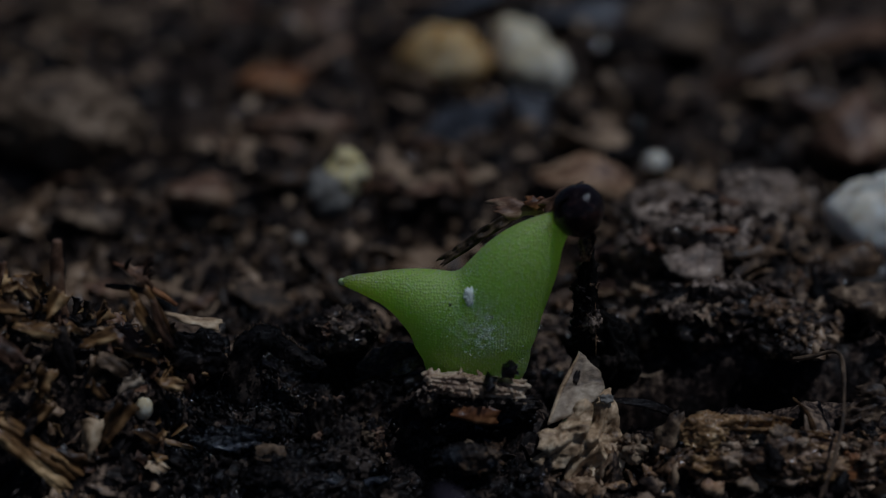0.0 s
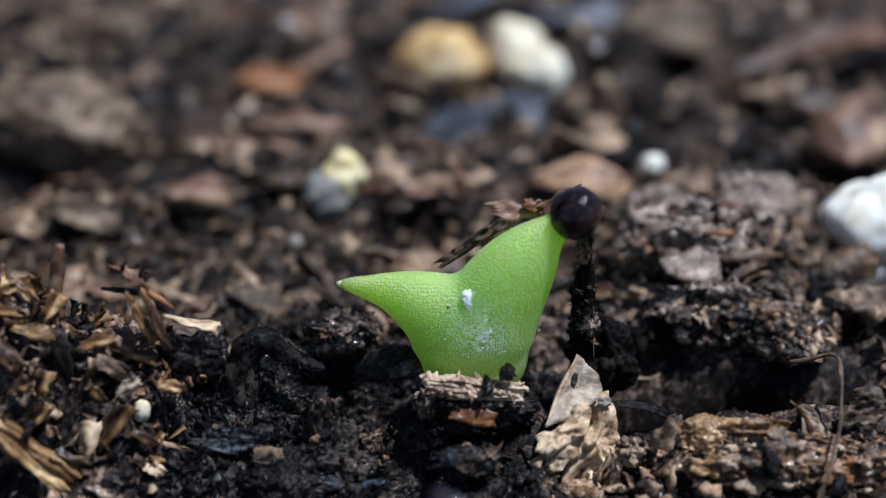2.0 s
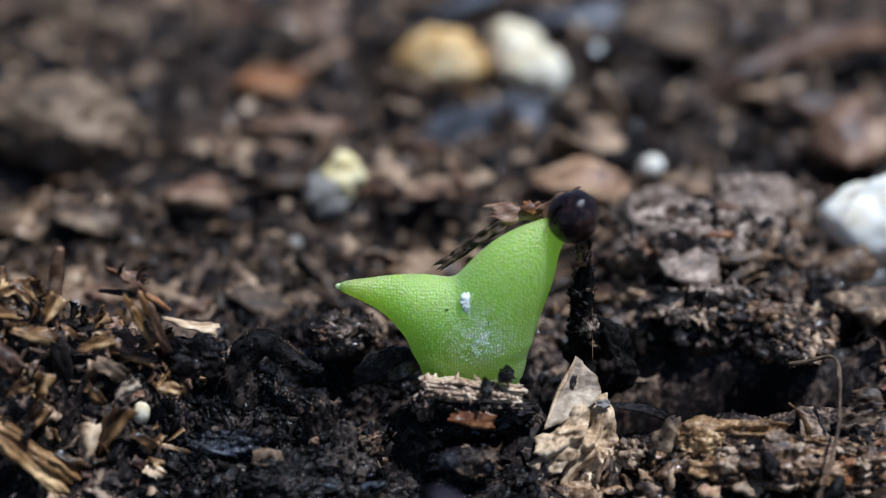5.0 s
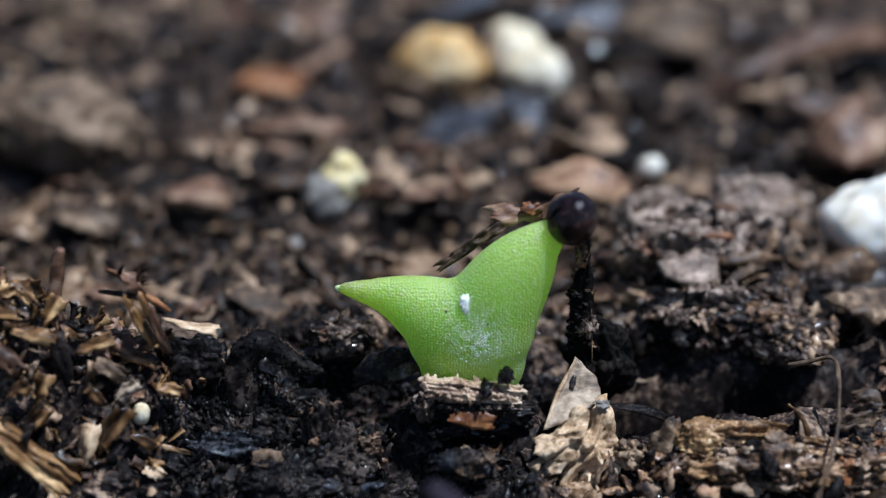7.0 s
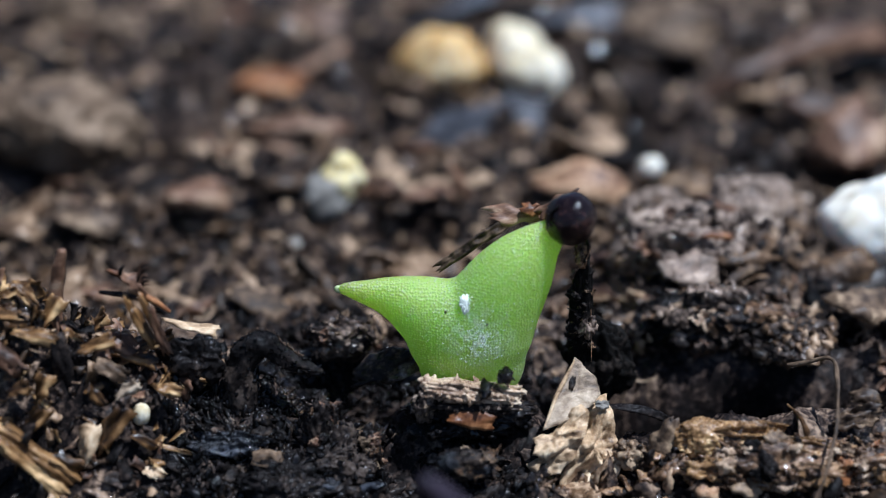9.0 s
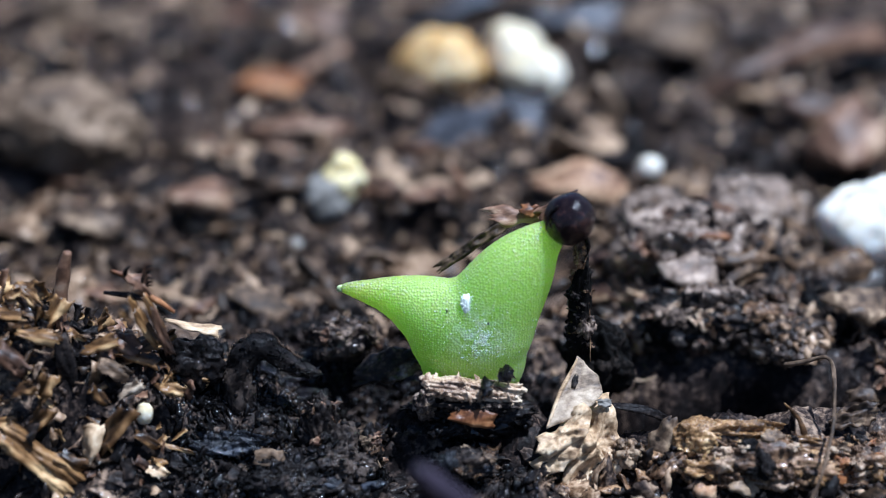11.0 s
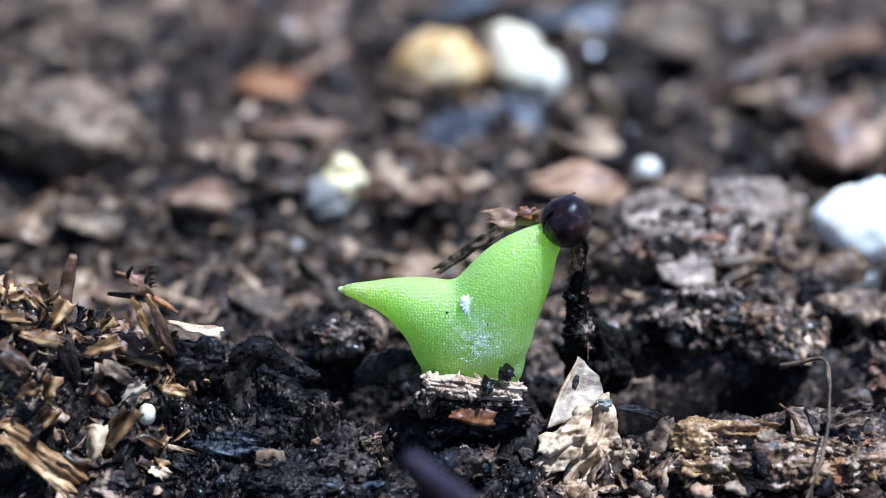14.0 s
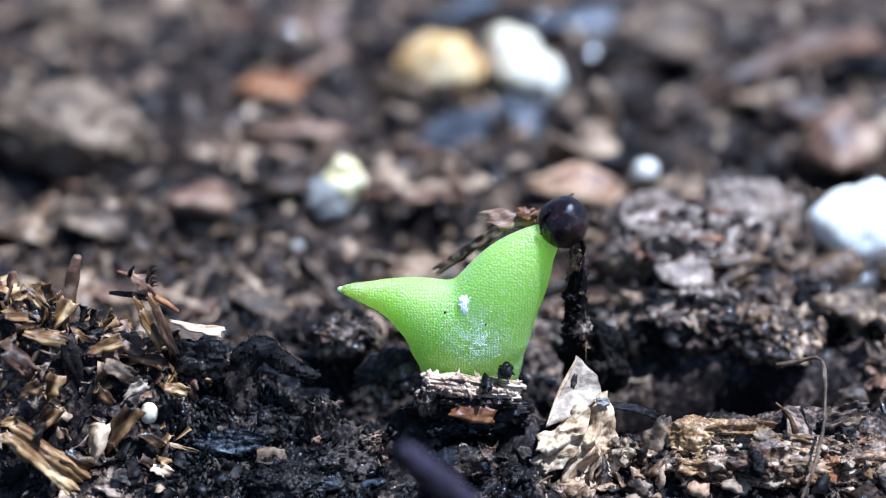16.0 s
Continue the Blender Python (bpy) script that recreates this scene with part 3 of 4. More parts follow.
def seedling():
    ob = new("seedling")
    ob.empty_display_size = MM
    tagged(ob, "bright green succulent seedling with two thick pointed cotyledons", "seedling")
    skin = seedling_shape(6)
    part("body", skin, green_skin(), ob)
    # even rows of glassy pimples all over the skin
    rng, vs, fs = random.Random(3), [], []
    for at in seedling_shape(5)[0]:
        r, k = rng.uniform(0.009, 0.017), len(vs)
        if at[2] < 0.1 or at[1] > 0.5:
            continue
        vs += [(at[0] + a * r, at[1] + b * r, at[2] + c * r) for a, b, c in ((1, 0, 0), (-1, 0, 0), (0, 1, 0), (0, -1, 0), (0, 0, 1), (0, 0, -1))]
        fs += [(k + a, k + b, k + c) if (a + b + c) % 2 else (k + b, k + a, k + c) for a in (0, 1) for b in (2, 3) for c in (4, 5)]
    # the whitest pimples have sparkle put into their colour
    cell = shader("glassy skin cell", [(0.0, (0.42, 0.66, 0.13)), (0.6, (0.56, 0.78, 0.26)), (0.8, (0.74, 0.88, 0.52)), (0.95, (0.92, 0.97, 0.85))], 900, 5000, (0.1, 0.25), 0.0, 0.6,
                  per="island", spread=0.9, sss=0.6, radius=(0.4, 0.7, 0.1))
    tagged(part("papillae", (vs, fs), cell, ob, "tiny glassy pale green pimples"), kind="stuff")
    part("tip", lump((0.09, 0.07, 0.085), 12, 3, 0.2), plain("pale dry tip", (0.55, 0.66, 0.3), 0.5), ob, "pale dry tip of a cotyledon", (-3.0, 0, 2.28))
    vs, fs = lump((0.53, 0.54, 0.58), 3, 5, 0.07, 1.2, 0.012)
    coat = shader("glossy black seed coat", [(0.0, (0.004, 0.002, 0.003)), (0.6, (0.012, 0.006, 0.006)), (1.0, (0.05, 0.02, 0.015))], 1500, 9000, (0.16, 0.28), 0.9,
                  spread=0.0, relief=0.02, coat=1.0)
    seed = part("seed_coat", (vs, fs), coat, ob, "glossy black seed coat still on one cotyledon", (1.93, -0.05, 3.93), (0, 25, 0))
    part("seam", tube([(-0.42, -0.3, 0.3), (-0.5, -0.25, 0), (-0.42, -0.32, -0.3)], [0.02, 0.035, 0.02], 2), BLACK_BARK, seed, "dark seam")
    for k in range(4):
        part("hair", tube([(0.1 + 0.06 * k, 0, 0.5), (0.16 + 0.07 * k, -0.03, 0.66), (0.3 + 0.05 * k, 0, 0.74 + 0.02 * k)], [0.006, 0.005, 0.003], k, 4, 3), FIBRE, seed, "pale hair")
    part("husk", flake(0.7, 0.35, 0.06, 4, 0.5, 0.3), BLACK_BARK, ob, "torn dark seed husk", (2.25, 0.1, 3.3), (0, 70, 20))
    fuzz = plain("white fuzz", (0.75, 0.8, 0.72), 0.7)
    tuft = part("areole", lump((0.13, 0.05, 0.19), 8, 4, 0.3, 2.0, 0.35), fuzz, ob, "tiny white fuzzy growing point", (-0.27, -0.6, 2.22), (-20, 0, 15))
    for k in range(90):
        w, e = random.uniform(0, 6.28), random.uniform(0.06, 0.2)
        end = (math.cos(w) * e, -random.uniform(0.03, 0.1), math.sin(w) * e * 1.3)
        part("hair", tube([(end[0] * 0.3, 0, end[2] * 0.3), end], [0.008, 0.003], k, 4, 2), fuzz, tuft)
    # white grains added as sun glitter, densest low on the face
    vs, fs = [], []
    for at in rng.sample(skin[0], len(skin[0])):
        near = ((at[0] - 0.04) / 0.3) ** 2 + ((at[2] - 1.45) / 0.45) ** 2
        if at[1] < 0.3 and at[2] > 0.5 and rng.random() < 0.5 * math.exp(-near) + 0.012:
            r, k = rng.uniform(0.008, 0.018), len(vs)
            vs += [(at[0] + a * r, at[1] - 0.006 + b * r, at[2] + c * r) for a, b, c in ((1, 0, 0), (-1, 0, 0), (0, 1, 0), (0, -1, 0), (0, 0, 1), (0, 0, -1))]
            fs += [(k + a, k + b, k + c) if (a + b + c) % 2 else (k + b, k + a, k + c) for a in (0, 1) for b in (2, 3) for c in (4, 5)]
    tagged(part("glitter_grains", (vs, fs), plain("white glitter", (0.86, 0.92, 0.84), 0.15), ob, "white grains standing in for sun glitter, thickest below the growing point"), kind="stuff")
    speck = plain("soil speck", (0.02, 0.015, 0.01), 0.6)
    part("speck", lump((0.03, 0.03, 0.035), 9, 2), speck, ob, "dark soil speck", (-0.7, -0.69, 2.08))
    part("speck", lump((0.02, 0.02, 0.03), 10, 2), speck, ob, "dark soil speck", (0.18, -0.83, 1.86))
    return ob, seed


plant, seed_coat = seedling()


def clod(place, size, turn, seed, material, label, rough=0.4, level=6, grains=260):
    body = clump(size, seed, level, rough) if grains else lump(size, seed, level, rough, 1.6, 0.08)
    ob = put("soil_clod", body, material, place, turn, label, "soil clod", "clods of soil")
    if grains:
        tagged(part("loose_grit", crust(body, seed, grains), SHADED_WET_PEAT if material is BLACK_BARK else BROWN_CRUMB, ob), kind="stuff")
    return ob


# wood plate under the seedling
sliver = put("wood_sliver", flake(2.12, 0.46, 0.6, 11, 0.02, 0.05, 0.3, 0.05, 60, 20, 0.2, 0.05), PINK_BARK, (-0.13, -1.12, 0.39), (68, 6, 0),
    "pinkish brown bark sliver under the green seedling", "bark sliver")
tagged(part("loose_grit", crust(([tuple(v.co / MM) for v in sliver.data.vertices], []), 19, 240, (0.02, 0.1)), PINK_BARK, sliver), kind="stuff")
rusty = put("bark_flake", flake(1.0, 0.42, 0.14, 12, 0.15), RUST_BARK, (-0.14, -1.50, -0.05), (60, 8, -5), "rust-brown bark flake beside the seedling's base", "bark flake")
clod((-0.20, -0.90, -0.33), (1.15, 0.5, 0.45), (0, 0, 0), 13, BLACK_BARK, "black crumbly clod under a bark sliver", 0.4, 6, 260)
side_crumbs = heap("soil_clod", (-1.15, -1.2, 0.1), (0.26, 0.2, 0.34), 14, GREY_CLOD, (ASH_CLOD, ASH_CLOD, TAN_BARK, GREY_CLOD), 46, (0.06, 0.22), "small grey crumbly clod beside a bark sliver", kinds=("crumb", "flake"))
under_crumbs = heap("soil_clod", (0.0, -1.3, 0.12), (0.95, 0.18, 0.16), 17, BLACK_BARK, (ASH_CLOD, PINK_BARK, BLACK_BARK, GREY_CLOD), 70, (0.05, 0.2), "row of crumbs clinging under a bark sliver", kinds=("crumb", "flake"))
stuck_crumb = clod((0.12, -1.46, 0.6), (0.07, 0.06, 0.06), (0, 0, 0), 15, BLACK_BARK, "small black crumb stuck to a bark sliver", 0.5, 5, 30)
foot_crumb = clod((0.53, -1.30, 0.85), (0.09, 0.08, 0.1), (0, 0, 0), 16, BLACK_BARK, "small black crumb at the seedling's foot", 0.5, 5, 20)

# perlite
def perlite(place, size, seed, material, label, turn=(0, 0, 0), rough=0.3):
    put("perlite_grain", lump(size, seed, 4, rough, 1.1, 0.06), material, place, turn, label, "perlite", "perlite grains in the soil")


perlite((-0.84, 21.61, 0.6), (1.62, 1.4, 1.22), 1, AMBER, "amber-stained round perlite grain on the soil", (0, 0, 0), 0.22)
perlite((1.90, 22.43, 0.77), (1.1, 1.1, 1.05), 2, CREAM, "creamy white perlite grain on the soil", (0, 20, 0), 0.2)
perlite((2.52, 20.80, 0.47), (1.15, 1.1, 0.95), 3, CREAM, "creamy white perlite grain on the soil", (0, 0, 30), 0.2)
perlite((-3.68, 10.84, 0.41), (0.62, 0.6, 0.72), 4, YELLOW, "pale yellow perlite grain in peat", (0, 20, 20), 0.35)
perlite((-4.13, 10.65, 0.01), (0.8, 0.7, 0.6), 9, GREY_PERLITE, "wet grey perlite grain beside a yellow one", (0, -20, 40), 0.35)
perlite((5.61, 12.76, 0.04), (0.36, 0.32, 0.34), 5, PERLITE, "small white perlite bead on bark", (0, 0, 0), 0.15)
perlite((10.98, 7.45, 0.47), (1.3, 1.0, 1.35), 6, PERLITE, "bright creamy white blocky perlite grain", (0, 12, 8), 0.35)
perlite((-4.87, 8.24, -0.43), (0.2, 0.18, 0.15), 7, GREY_PERLITE, "small pale perlite crumb", (0, 0, 0), 0.3)
perlite((-7.09, -1.68, 0.19), (0.19, 0.17, 0.26), 8, CREAM, "tiny smooth white grain among straw", (0, 10, 0), 0.05)


# larger bark pieces behind the seedling
def chip(place, length, width, thick, turn, seed, material, label, bend=0.2, category="bark chip", group="bark chips in the soil", **more):
    return put("bark_chip", flake(length, width, thick, seed, bend, **more), material, place, turn, label, category, group)


clod((-13.0, 15.2, 0.5), (2.5, 1.7, 1.5), (0, 8, 0), 21, DULL_BARK, "large rounded tan-brown lump of bark on soil", 0.22, 5, 0)
chip((-10.84, 8.96, -0.06), 2.0, 1.0, 0.3, (10, 8, -10), 22, TAN_BARK, "tan flat bark chip")
chip((-5.58, 16.30, 0.06), 3.4, 0.9, 0.4, (20, 0, 4), 23, BARK, "orange-brown strip of bark on soil", ragged=0.6)
chip((-6.89, 20.44, 0.17), 2.6, 1.4, 0.5, (20, 10, 12), 24, RUST_BARK, "reddish brown bark chip")
chip((8.10, 25.19, 0.89), 3.4, 2.6, 0.7, (35, 5, 8), 25, DULL_BARK, "pinkish tan bark chip standing in soil")
chip((4.82, 17.10, 0.47), 2.2, 0.8, 0.4, (80, 70, 10), 26, TAN_BARK, "narrow tan bark splinter")
chip((11.80, 20.62, 1.15), 8.0, 1.0, 0.7, (10, -12, 18), 27, BARK, "long brown twig of bark")
chip((12.4, 14.9, 0.29), 2.6, 2.2, 0.6, (30, -20, 40), 28, BARK, "orange-tan curved bark chip")
chip((11.61, 17.10, 0.47), 2.2, 1.0, 0.4, (30, 20, -30), 29, BARK, "reddish brown bark chip")
# flat chip whose tint stands in for a soft patch of sky sheen
chip((0.38, 16.22, -0.11), 4.6, 3.2, 0.5, (10, -3, 12), 30, SKY_SHEEN, "smooth wet flat chip coloured with blue-grey sky sheen", 0.1, ragged=0.5, taper=0.55, nu=24, nv=14)
chip((-1.83, 12.50, -0.40), 1.5, 0.85, 0.3, (70, 80, 0), 31, GREY_CLOD, "grey upright bark splinter")
chip((-0.30, 10.85, 0.19), 1.5, 0.5, 0.35, (40, 75, 10), 32, BARK, "twisted dark brown bark splinter")
chip((3.36, 10.56, 0.40), 3.2, 1.2, 0.25, (38, 8, -14), 33, DRY_LEAF, "curled tan dry leaf scrap behind the seedling", 0.5, ragged=0.5, taper=0.6, ridge=0.8)
chip((0.82, 0.90, 3.62), 1.2, 0.4, 0.1, (60, 5, 4), 34, BARK, "ragged dark brown bark scrap behind the seedling", 0.15, ragged=0.75)
chip((1.16, 0.84, 3.78), 0.45, 0.3, 0.08, (60, 10, 4), 88, RUST_BARK, "small orange bark scrap behind the seedling", 0.2, ragged=0.7)
chip((1.68, 0.80, 3.91), 1.0, 0.35, 0.1, (60, -25, 10), 39, BARK, "ragged brown bark scrap behind the seedling", 0.1, ragged=0.75)
chip((-0.08, 1.30, 2.74), 2.0, 0.26, 0.14, (60, -34, 6), 40, DULL_BARK, "dark ragged bark strip leaning behind the seedling", 0.1, ragged=0.45, nu=30, nv=8, grit=0.6)
chip((-7.93, 10.65, 0.01), 1.9, 1.1, 0.5, (20, 10, 20), 35, BARK, "reddish brown bark chip")
chip((9.47, 2.86, 0.34), 1.8, 1.2, 0.35, (30, 20, 30), 36, TAN_BARK, "grey-tan bark flake in soil")
ember = chip((-3.41, 2.97, -0.26), 0.5, 0.45, 0.35, (20, 0, 10), 37, RUST_BARK, "small rust-brown crumb of bark")
chip((6.47, 3.62, 0.79), 1.8, 0.22, 0.18, (0, -8, 42), 38, TAN_BARK, "thin tan splinter on a clod")

# clods beside the seedling
clod((5.04, 7.88, 0.33), (1.1, 0.9, 0.8), (0, 0, 0), 41, ASH_CLOD, "grey crumbly peat clod")
heap("soil_clod", (5.6, 5.3, 0.85), (1.6, 1.1, 1.05), 42, ASH_CLOD, (ASH_CLOD, ASH_CLOD, ASH_CLOD, GREY_CLOD, BARK), 95, (0.3, 1.25), "grey-brown clod of matted peat and bark flakes")
clod((7.3, 7.2, 1.0), (1.05, 0.9, 0.85), (0, 15, 0), 58, ASH_CLOD, "rounded grey-brown peat clod", 0.25, 5, 60)
chip((5.78, 4.25, 1.62), 1.15, 0.2, 0.12, (30, 3, -4), 59, RUST_BARK, "thin orange-brown splinter lying on a clod", 0.05)
clod((8.26, 9.19, 0.19), (1.3, 1.0, 0.7), (0, 0, 40), 43, ASH_CLOD, "grey crumbly peat clod")
scale_flake = chip((5.32, 3.77, 0.87), 1.5, 0.9, 0.3, (35, 6, 12), 44, ASH_CLOD, "grey rounded peat flake", 0.1, ridge=0.6)
clod((4.18, 5.03, 0.73), (0.6, 0.5, 0.5), (0, 0, 0), 45, ASH_CLOD, "dark crumbly peat clod")
heap("soil_clod", (5.85, 2.75, 0.0), (1.9, 0.75, 0.75), 46, BLACK_BARK, (GREY_CLOD, GREY_CLOD, GREY_CLOD, ASH_CLOD, ASH_CLOD, WET_BROWN, WET_BROWN, PINK_BARK, BARK), 200, (0.15, 0.75),
     "dark clod of torn wet peat flakes overhanging a hollow")
clod((4.72, 3.11, 0.05), (0.8, 0.6, 0.5), (0, 0, 70), 47, BLACK_BARK, "dark crumbly peat clod", 0.5)
clod((7.45, 2.11, -0.10), (1.0, 0.7, 0.5), (0, 0, 10), 48, GREY_CLOD, "dark crumbly peat clod", 0.5)
heap("peat_column", (2.28, 0.3, 1.5), (0.24, 0.2, 1.35), 49, MATTED, (BLACK_BARK, BLACK_BARK, GREY_CLOD, WET_BROWN, MATTED), 110, (0.07, 0.3), "black crumbly column of wet peat behind the seedling", "peat column", "")
heap("husk_scrap", (2.2, 0.1, 3.1), (0.13, 0.12, 0.32), 55, WET_BROWN, (WET_BROWN, BLACK_BARK, TAN_BARK, AMBER_ROT), 40, (0.05, 0.2), "crumbly brown scrap of husk below the seed coat", "husk scrap", "")
clod((2.83, 1.00, -0.08), (0.75, 0.4, 1.0), (0, 0, 0), 57, MATTED, "black matted peat clod behind the seedling", 0.4, 6, 0)
clod((2.41, 0.20, 1.30), (0.2, 0.2, 0.3), (0, 0, 0), 56, GREY_CLOD, "small grey crumb behind the seedling", 0.5, 5, 0)
put("rootlet", tube([(2.34, 0.30, 2.89), (2.46, 0.20, 1.79), (2.52, 0.00, 0.49)], [0.016, 0.014, 0.01], 8), WET_BROWN, (0, 0, 0), (0, 0, 0), "hair-thin brown rootlet hanging from the husk", "rootlet")
heap("soil_clod", (6.25, -2.0, -0.85), (1.75, 0.6, 0.55), 50, WET_BROWN, (WET_BROWN, WET_BROWN, WET_BROWN, BLACK_BARK, AMBER_ROT, AMBER_ROT, TAN_BARK, PINK_BARK), 240, (0.1, 0.5),
     "glistening brown clod of wet bark crumbs and fibres", kinds=("flake", "crumb", "crumb", "splinter"))
heap("soil_clod", (8.3, -1.9, -0.85), (0.9, 0.5, 0.45), 51, WET_BROWN, (WET_BROWN, WET_BROWN, AMBER_ROT, RUST_BARK, TAN_BARK, PINK_BARK), 90, (0.12, 0.6), "glistening brown clod of wet bark crumbs and fibres")
chip((-1.75, 0.45, 0.2), 2.1, 0.7, 0.2, (50, -10, 8), 82, GREY_CLOD, "dark grey bark slab below the seedling's leaf", 0.05, ragged=0.7, nu=30, nv=14, grit=0.9)
clod((-0.32, -1.44, -1.42), (0.85, 0.5, 0.5), (0, 0, 0), 52, BLACK_BARK, "black glistening crumbly clod", 0.4)
clod((-3.11, -1.54, -1.06), (0.8, 0.7, 0.7), (0, 0, 0), 53, BLACK_BARK, "black glistening crumbly clod", 0.4)
clod((-4.13, -2.25, -1.15), (0.9, 0.7, 0.6), (0, 0, 0), 54, BLACK_BARK, "black glistening crumbly clod", 0.4)

chip((-4.41, -2.10, -0.71), 0.7, 0.5, 0.35, (60, 5, 6), 89, DULL_BARK, "small brown block of grained bark below the slate flake", 0.05, ragged=0.25, ridge=0.8)
heap("soil_clod", (-0.27, -2.30, -0.65), (0.6, 0.3, 0.3), 90, BLACK_BARK, (SLATE_FLAKE, WET_BROWN, BLACK_BARK, TAN_BARK), 60, (0.08, 0.4), "glistening curled clump of dark bark flakes")
heap("soil_clod", (-2.31, -1.60, -0.80), (0.22, 0.25, 0.6), 91, BLACK_BARK, (WET_BROWN, TAN_BARK, BLACK_BARK, BARK), 50, (0.08, 0.3), "narrow crumbly ridge of brown and black peat")
heap("soil_clod", (-3.40, -1.40, -0.36), (0.35, 0.3, 0.75), 92, BLACK_BARK, (WET_BROWN, BLACK_BARK, BLACK_BARK, BARK, GREY_CLOD), 60, (0.08, 0.35), "narrow crumbly ridge of brown and black peat")
heap("soil_clod", (-3.16, 1.60, 0.26), (0.75, 0.5, 0.5), 93, GREY_CLOD, (BARK, DULL_BARK, GREY_CLOD, BLACK_BARK), 45, (0.15, 0.6), "brown crumbly clod of bark behind a peat hump")

# pale torn wood in front
wood = new("wood_fragment")
wood.matrix_world = pose(*(c * MM for c in (2.12, -1.35, -0.61)))
tagged(wood, "pale tan torn wood fragment lying on dark soil", "wood fragment")
splinter = part("upper_splinter", plate([(0.18, 0.76), (0.39, 0.53), (0.61, 0.25), (0.63, -0.1), (0.37, -0.36), (-0.3, -0.68), (-0.7, -0.79), (-0.3, -0.06)], 0.09, 68, 0.06, 0.04), GREY_WOOD, wood, "greyish pointed splinter", (-0.14, 0.35, 0.92), (46, 0, 8))
part("torn_edge", tube([(-0.68, -0.77, 0.04), (-0.34, -0.08, 0.05), (-0.08, 0.3, 0.05), (0.17, 0.7, 0.04)], [0.025, 0.045, 0.04, 0.02], 69, 8, 10, 0.25), PALE_WOOD, splinter, "bright torn edge")
part("blot", lump((0.06, 0.16, 0.03), 70, 3, 0.5), BLACK_BARK, splinter, "dark blot of peat", (0.05, 0.18, 0.05), (0, 0, -25))
part("broken_block", plate([(-0.06, 0.95), (0.49, 1.1), (0.55, 0.4), (0.62, -0.13), (0.45, -0.82), (0.0, -0.95), (-0.55, -1.13), (-0.77, -0.79), (-0.49, -0.13), (-0.18, 0.46)], 0.5, 62, 0.42, 0.12), PALE_WOOD, wood, "", (0.31, 0.05, -0.25), (50, -4, 4))
part("torn_layer", plate([(-0.59, 0.1), (-0.1, 0.27), (0.51, 0.71), (0.65, 0.55), (0.57, 0.12), (0.15, -0.18), (-0.4, -0.39), (-0.62, -0.24)], 0.16, 63, 0.3, 0.12), PALE_WOOD, wood, "", (-0.37, -0.37, 0.17), (52, -8, 0))
part("torn_layer", plate([(-0.65, 0.0), (-0.18, 0.18), (0.55, 0.52), (0.49, 0.18), (0.06, -0.28), (-0.33, -0.4), (-0.49, -0.21)], 0.14, 64, 0.12, 0.09), PALE_WOOD, wood, "", (-0.46, -0.51, -0.24), (60, -6, 0))
part("torn_layer", flake(0.3, 0.2, 0.1, 67, 0.2, 0.3, 0.5, 0.3, 14, 8, 0.6, 0.4), GREY_PERLITE, wood, "pale grey flake", (0.52, 0.15, 0.74), (50, 10, 0))

# wood pieces on the near clod
chip((5.70, -1.75, -0.25), 1.7, 0.55, 0.22, (48, 5, 4), 111, AMBER_ROT, "amber-brown strip of rotten bark along a clod", 0.12, ragged=0.5, nu=36, nv=14, ridge=0.9, grit=0.6)
chip((7.02, -2.00, -0.40), 1.1, 0.4, 0.2, (48, 14, -4), 112, AMBER_ROT, "amber-brown strip of rotten bark along a clod", 0.1, ragged=0.6, nu=30, nv=12, ridge=0.9, grit=0.6)
chip((8.06, -1.50, -0.02), 1.0, 0.45, 0.2, (48, -10, 4), 113, TAN_BARK, "tan torn strip of bark on a clod", 0.1, ragged=0.6, nu=30, nv=12, ridge=0.9, grit=0.6)
chip((4.73, -2.40, -0.76), 0.8, 0.4, 0.2, (50, 20, 4), 114, AMBER_ROT, "small amber-brown piece of rotten bark", 0.1, ragged=0.6, nu=24, nv=10, ridge=0.9, grit=0.6)
chip((3.90, -1.60, -0.59), 1.2, 0.5, 0.22, (60, -55, 10), 71, TAN_BARK, "tan and grey torn bark piece on a clod", 0.1, ragged=0.6)
clod((4.76, -1.63, -0.43), (0.6, 0.4, 0.46), (0, 0, 0), 72, AMBER_ROT, "amber-brown glistening lump of rotten bark", 0.2, 6, 0)
clod((3.20, -1.58, -0.90), (0.32, 0.28, 0.3), (0, 0, 0), 74, TAN_BARK, "small tan crumbly lump beside pale wood", 0.5, 5, 40)
chip((4.74, -2.58, -1.16), 0.5, 0.4, 0.3, (30, 20, 10), 75, DRY_LEAF, "pale pinkish bark bit on peat", 0.1)
chip((5.67, -2.52, -1.15), 0.9, 0.4, 0.25, (40, 25, 10), 76, TAN_BARK, "tan torn bark bit on peat", 0.2, ragged=0.6)
chip((7.71, -2.31, -1.04), 1.1, 0.45, 0.2, (50, 35, 10), 77, RUST_BARK, "rust-coloured bark strip under a rootlet", 0.1)
chip((7.67, -1.85, -0.65), 0.8, 0.3, 0.15, (50, 40, 10), 78, RUST_BARK, "rust-coloured bark strip under a rootlet", 0.1)
chip((6.57, -1.96, -0.64), 1.3, 0.16, 0.12, (20, 4, 0), 79, BARK, "thin brown stem lying on a clod", 0.05)
chip((9.06, 0.65, -0.84), 0.9, 0.4, 0.25, (40, 10, 0), 80, TAN_BARK, "pale torn bark bit on peat", 0.2, ragged=0.6)
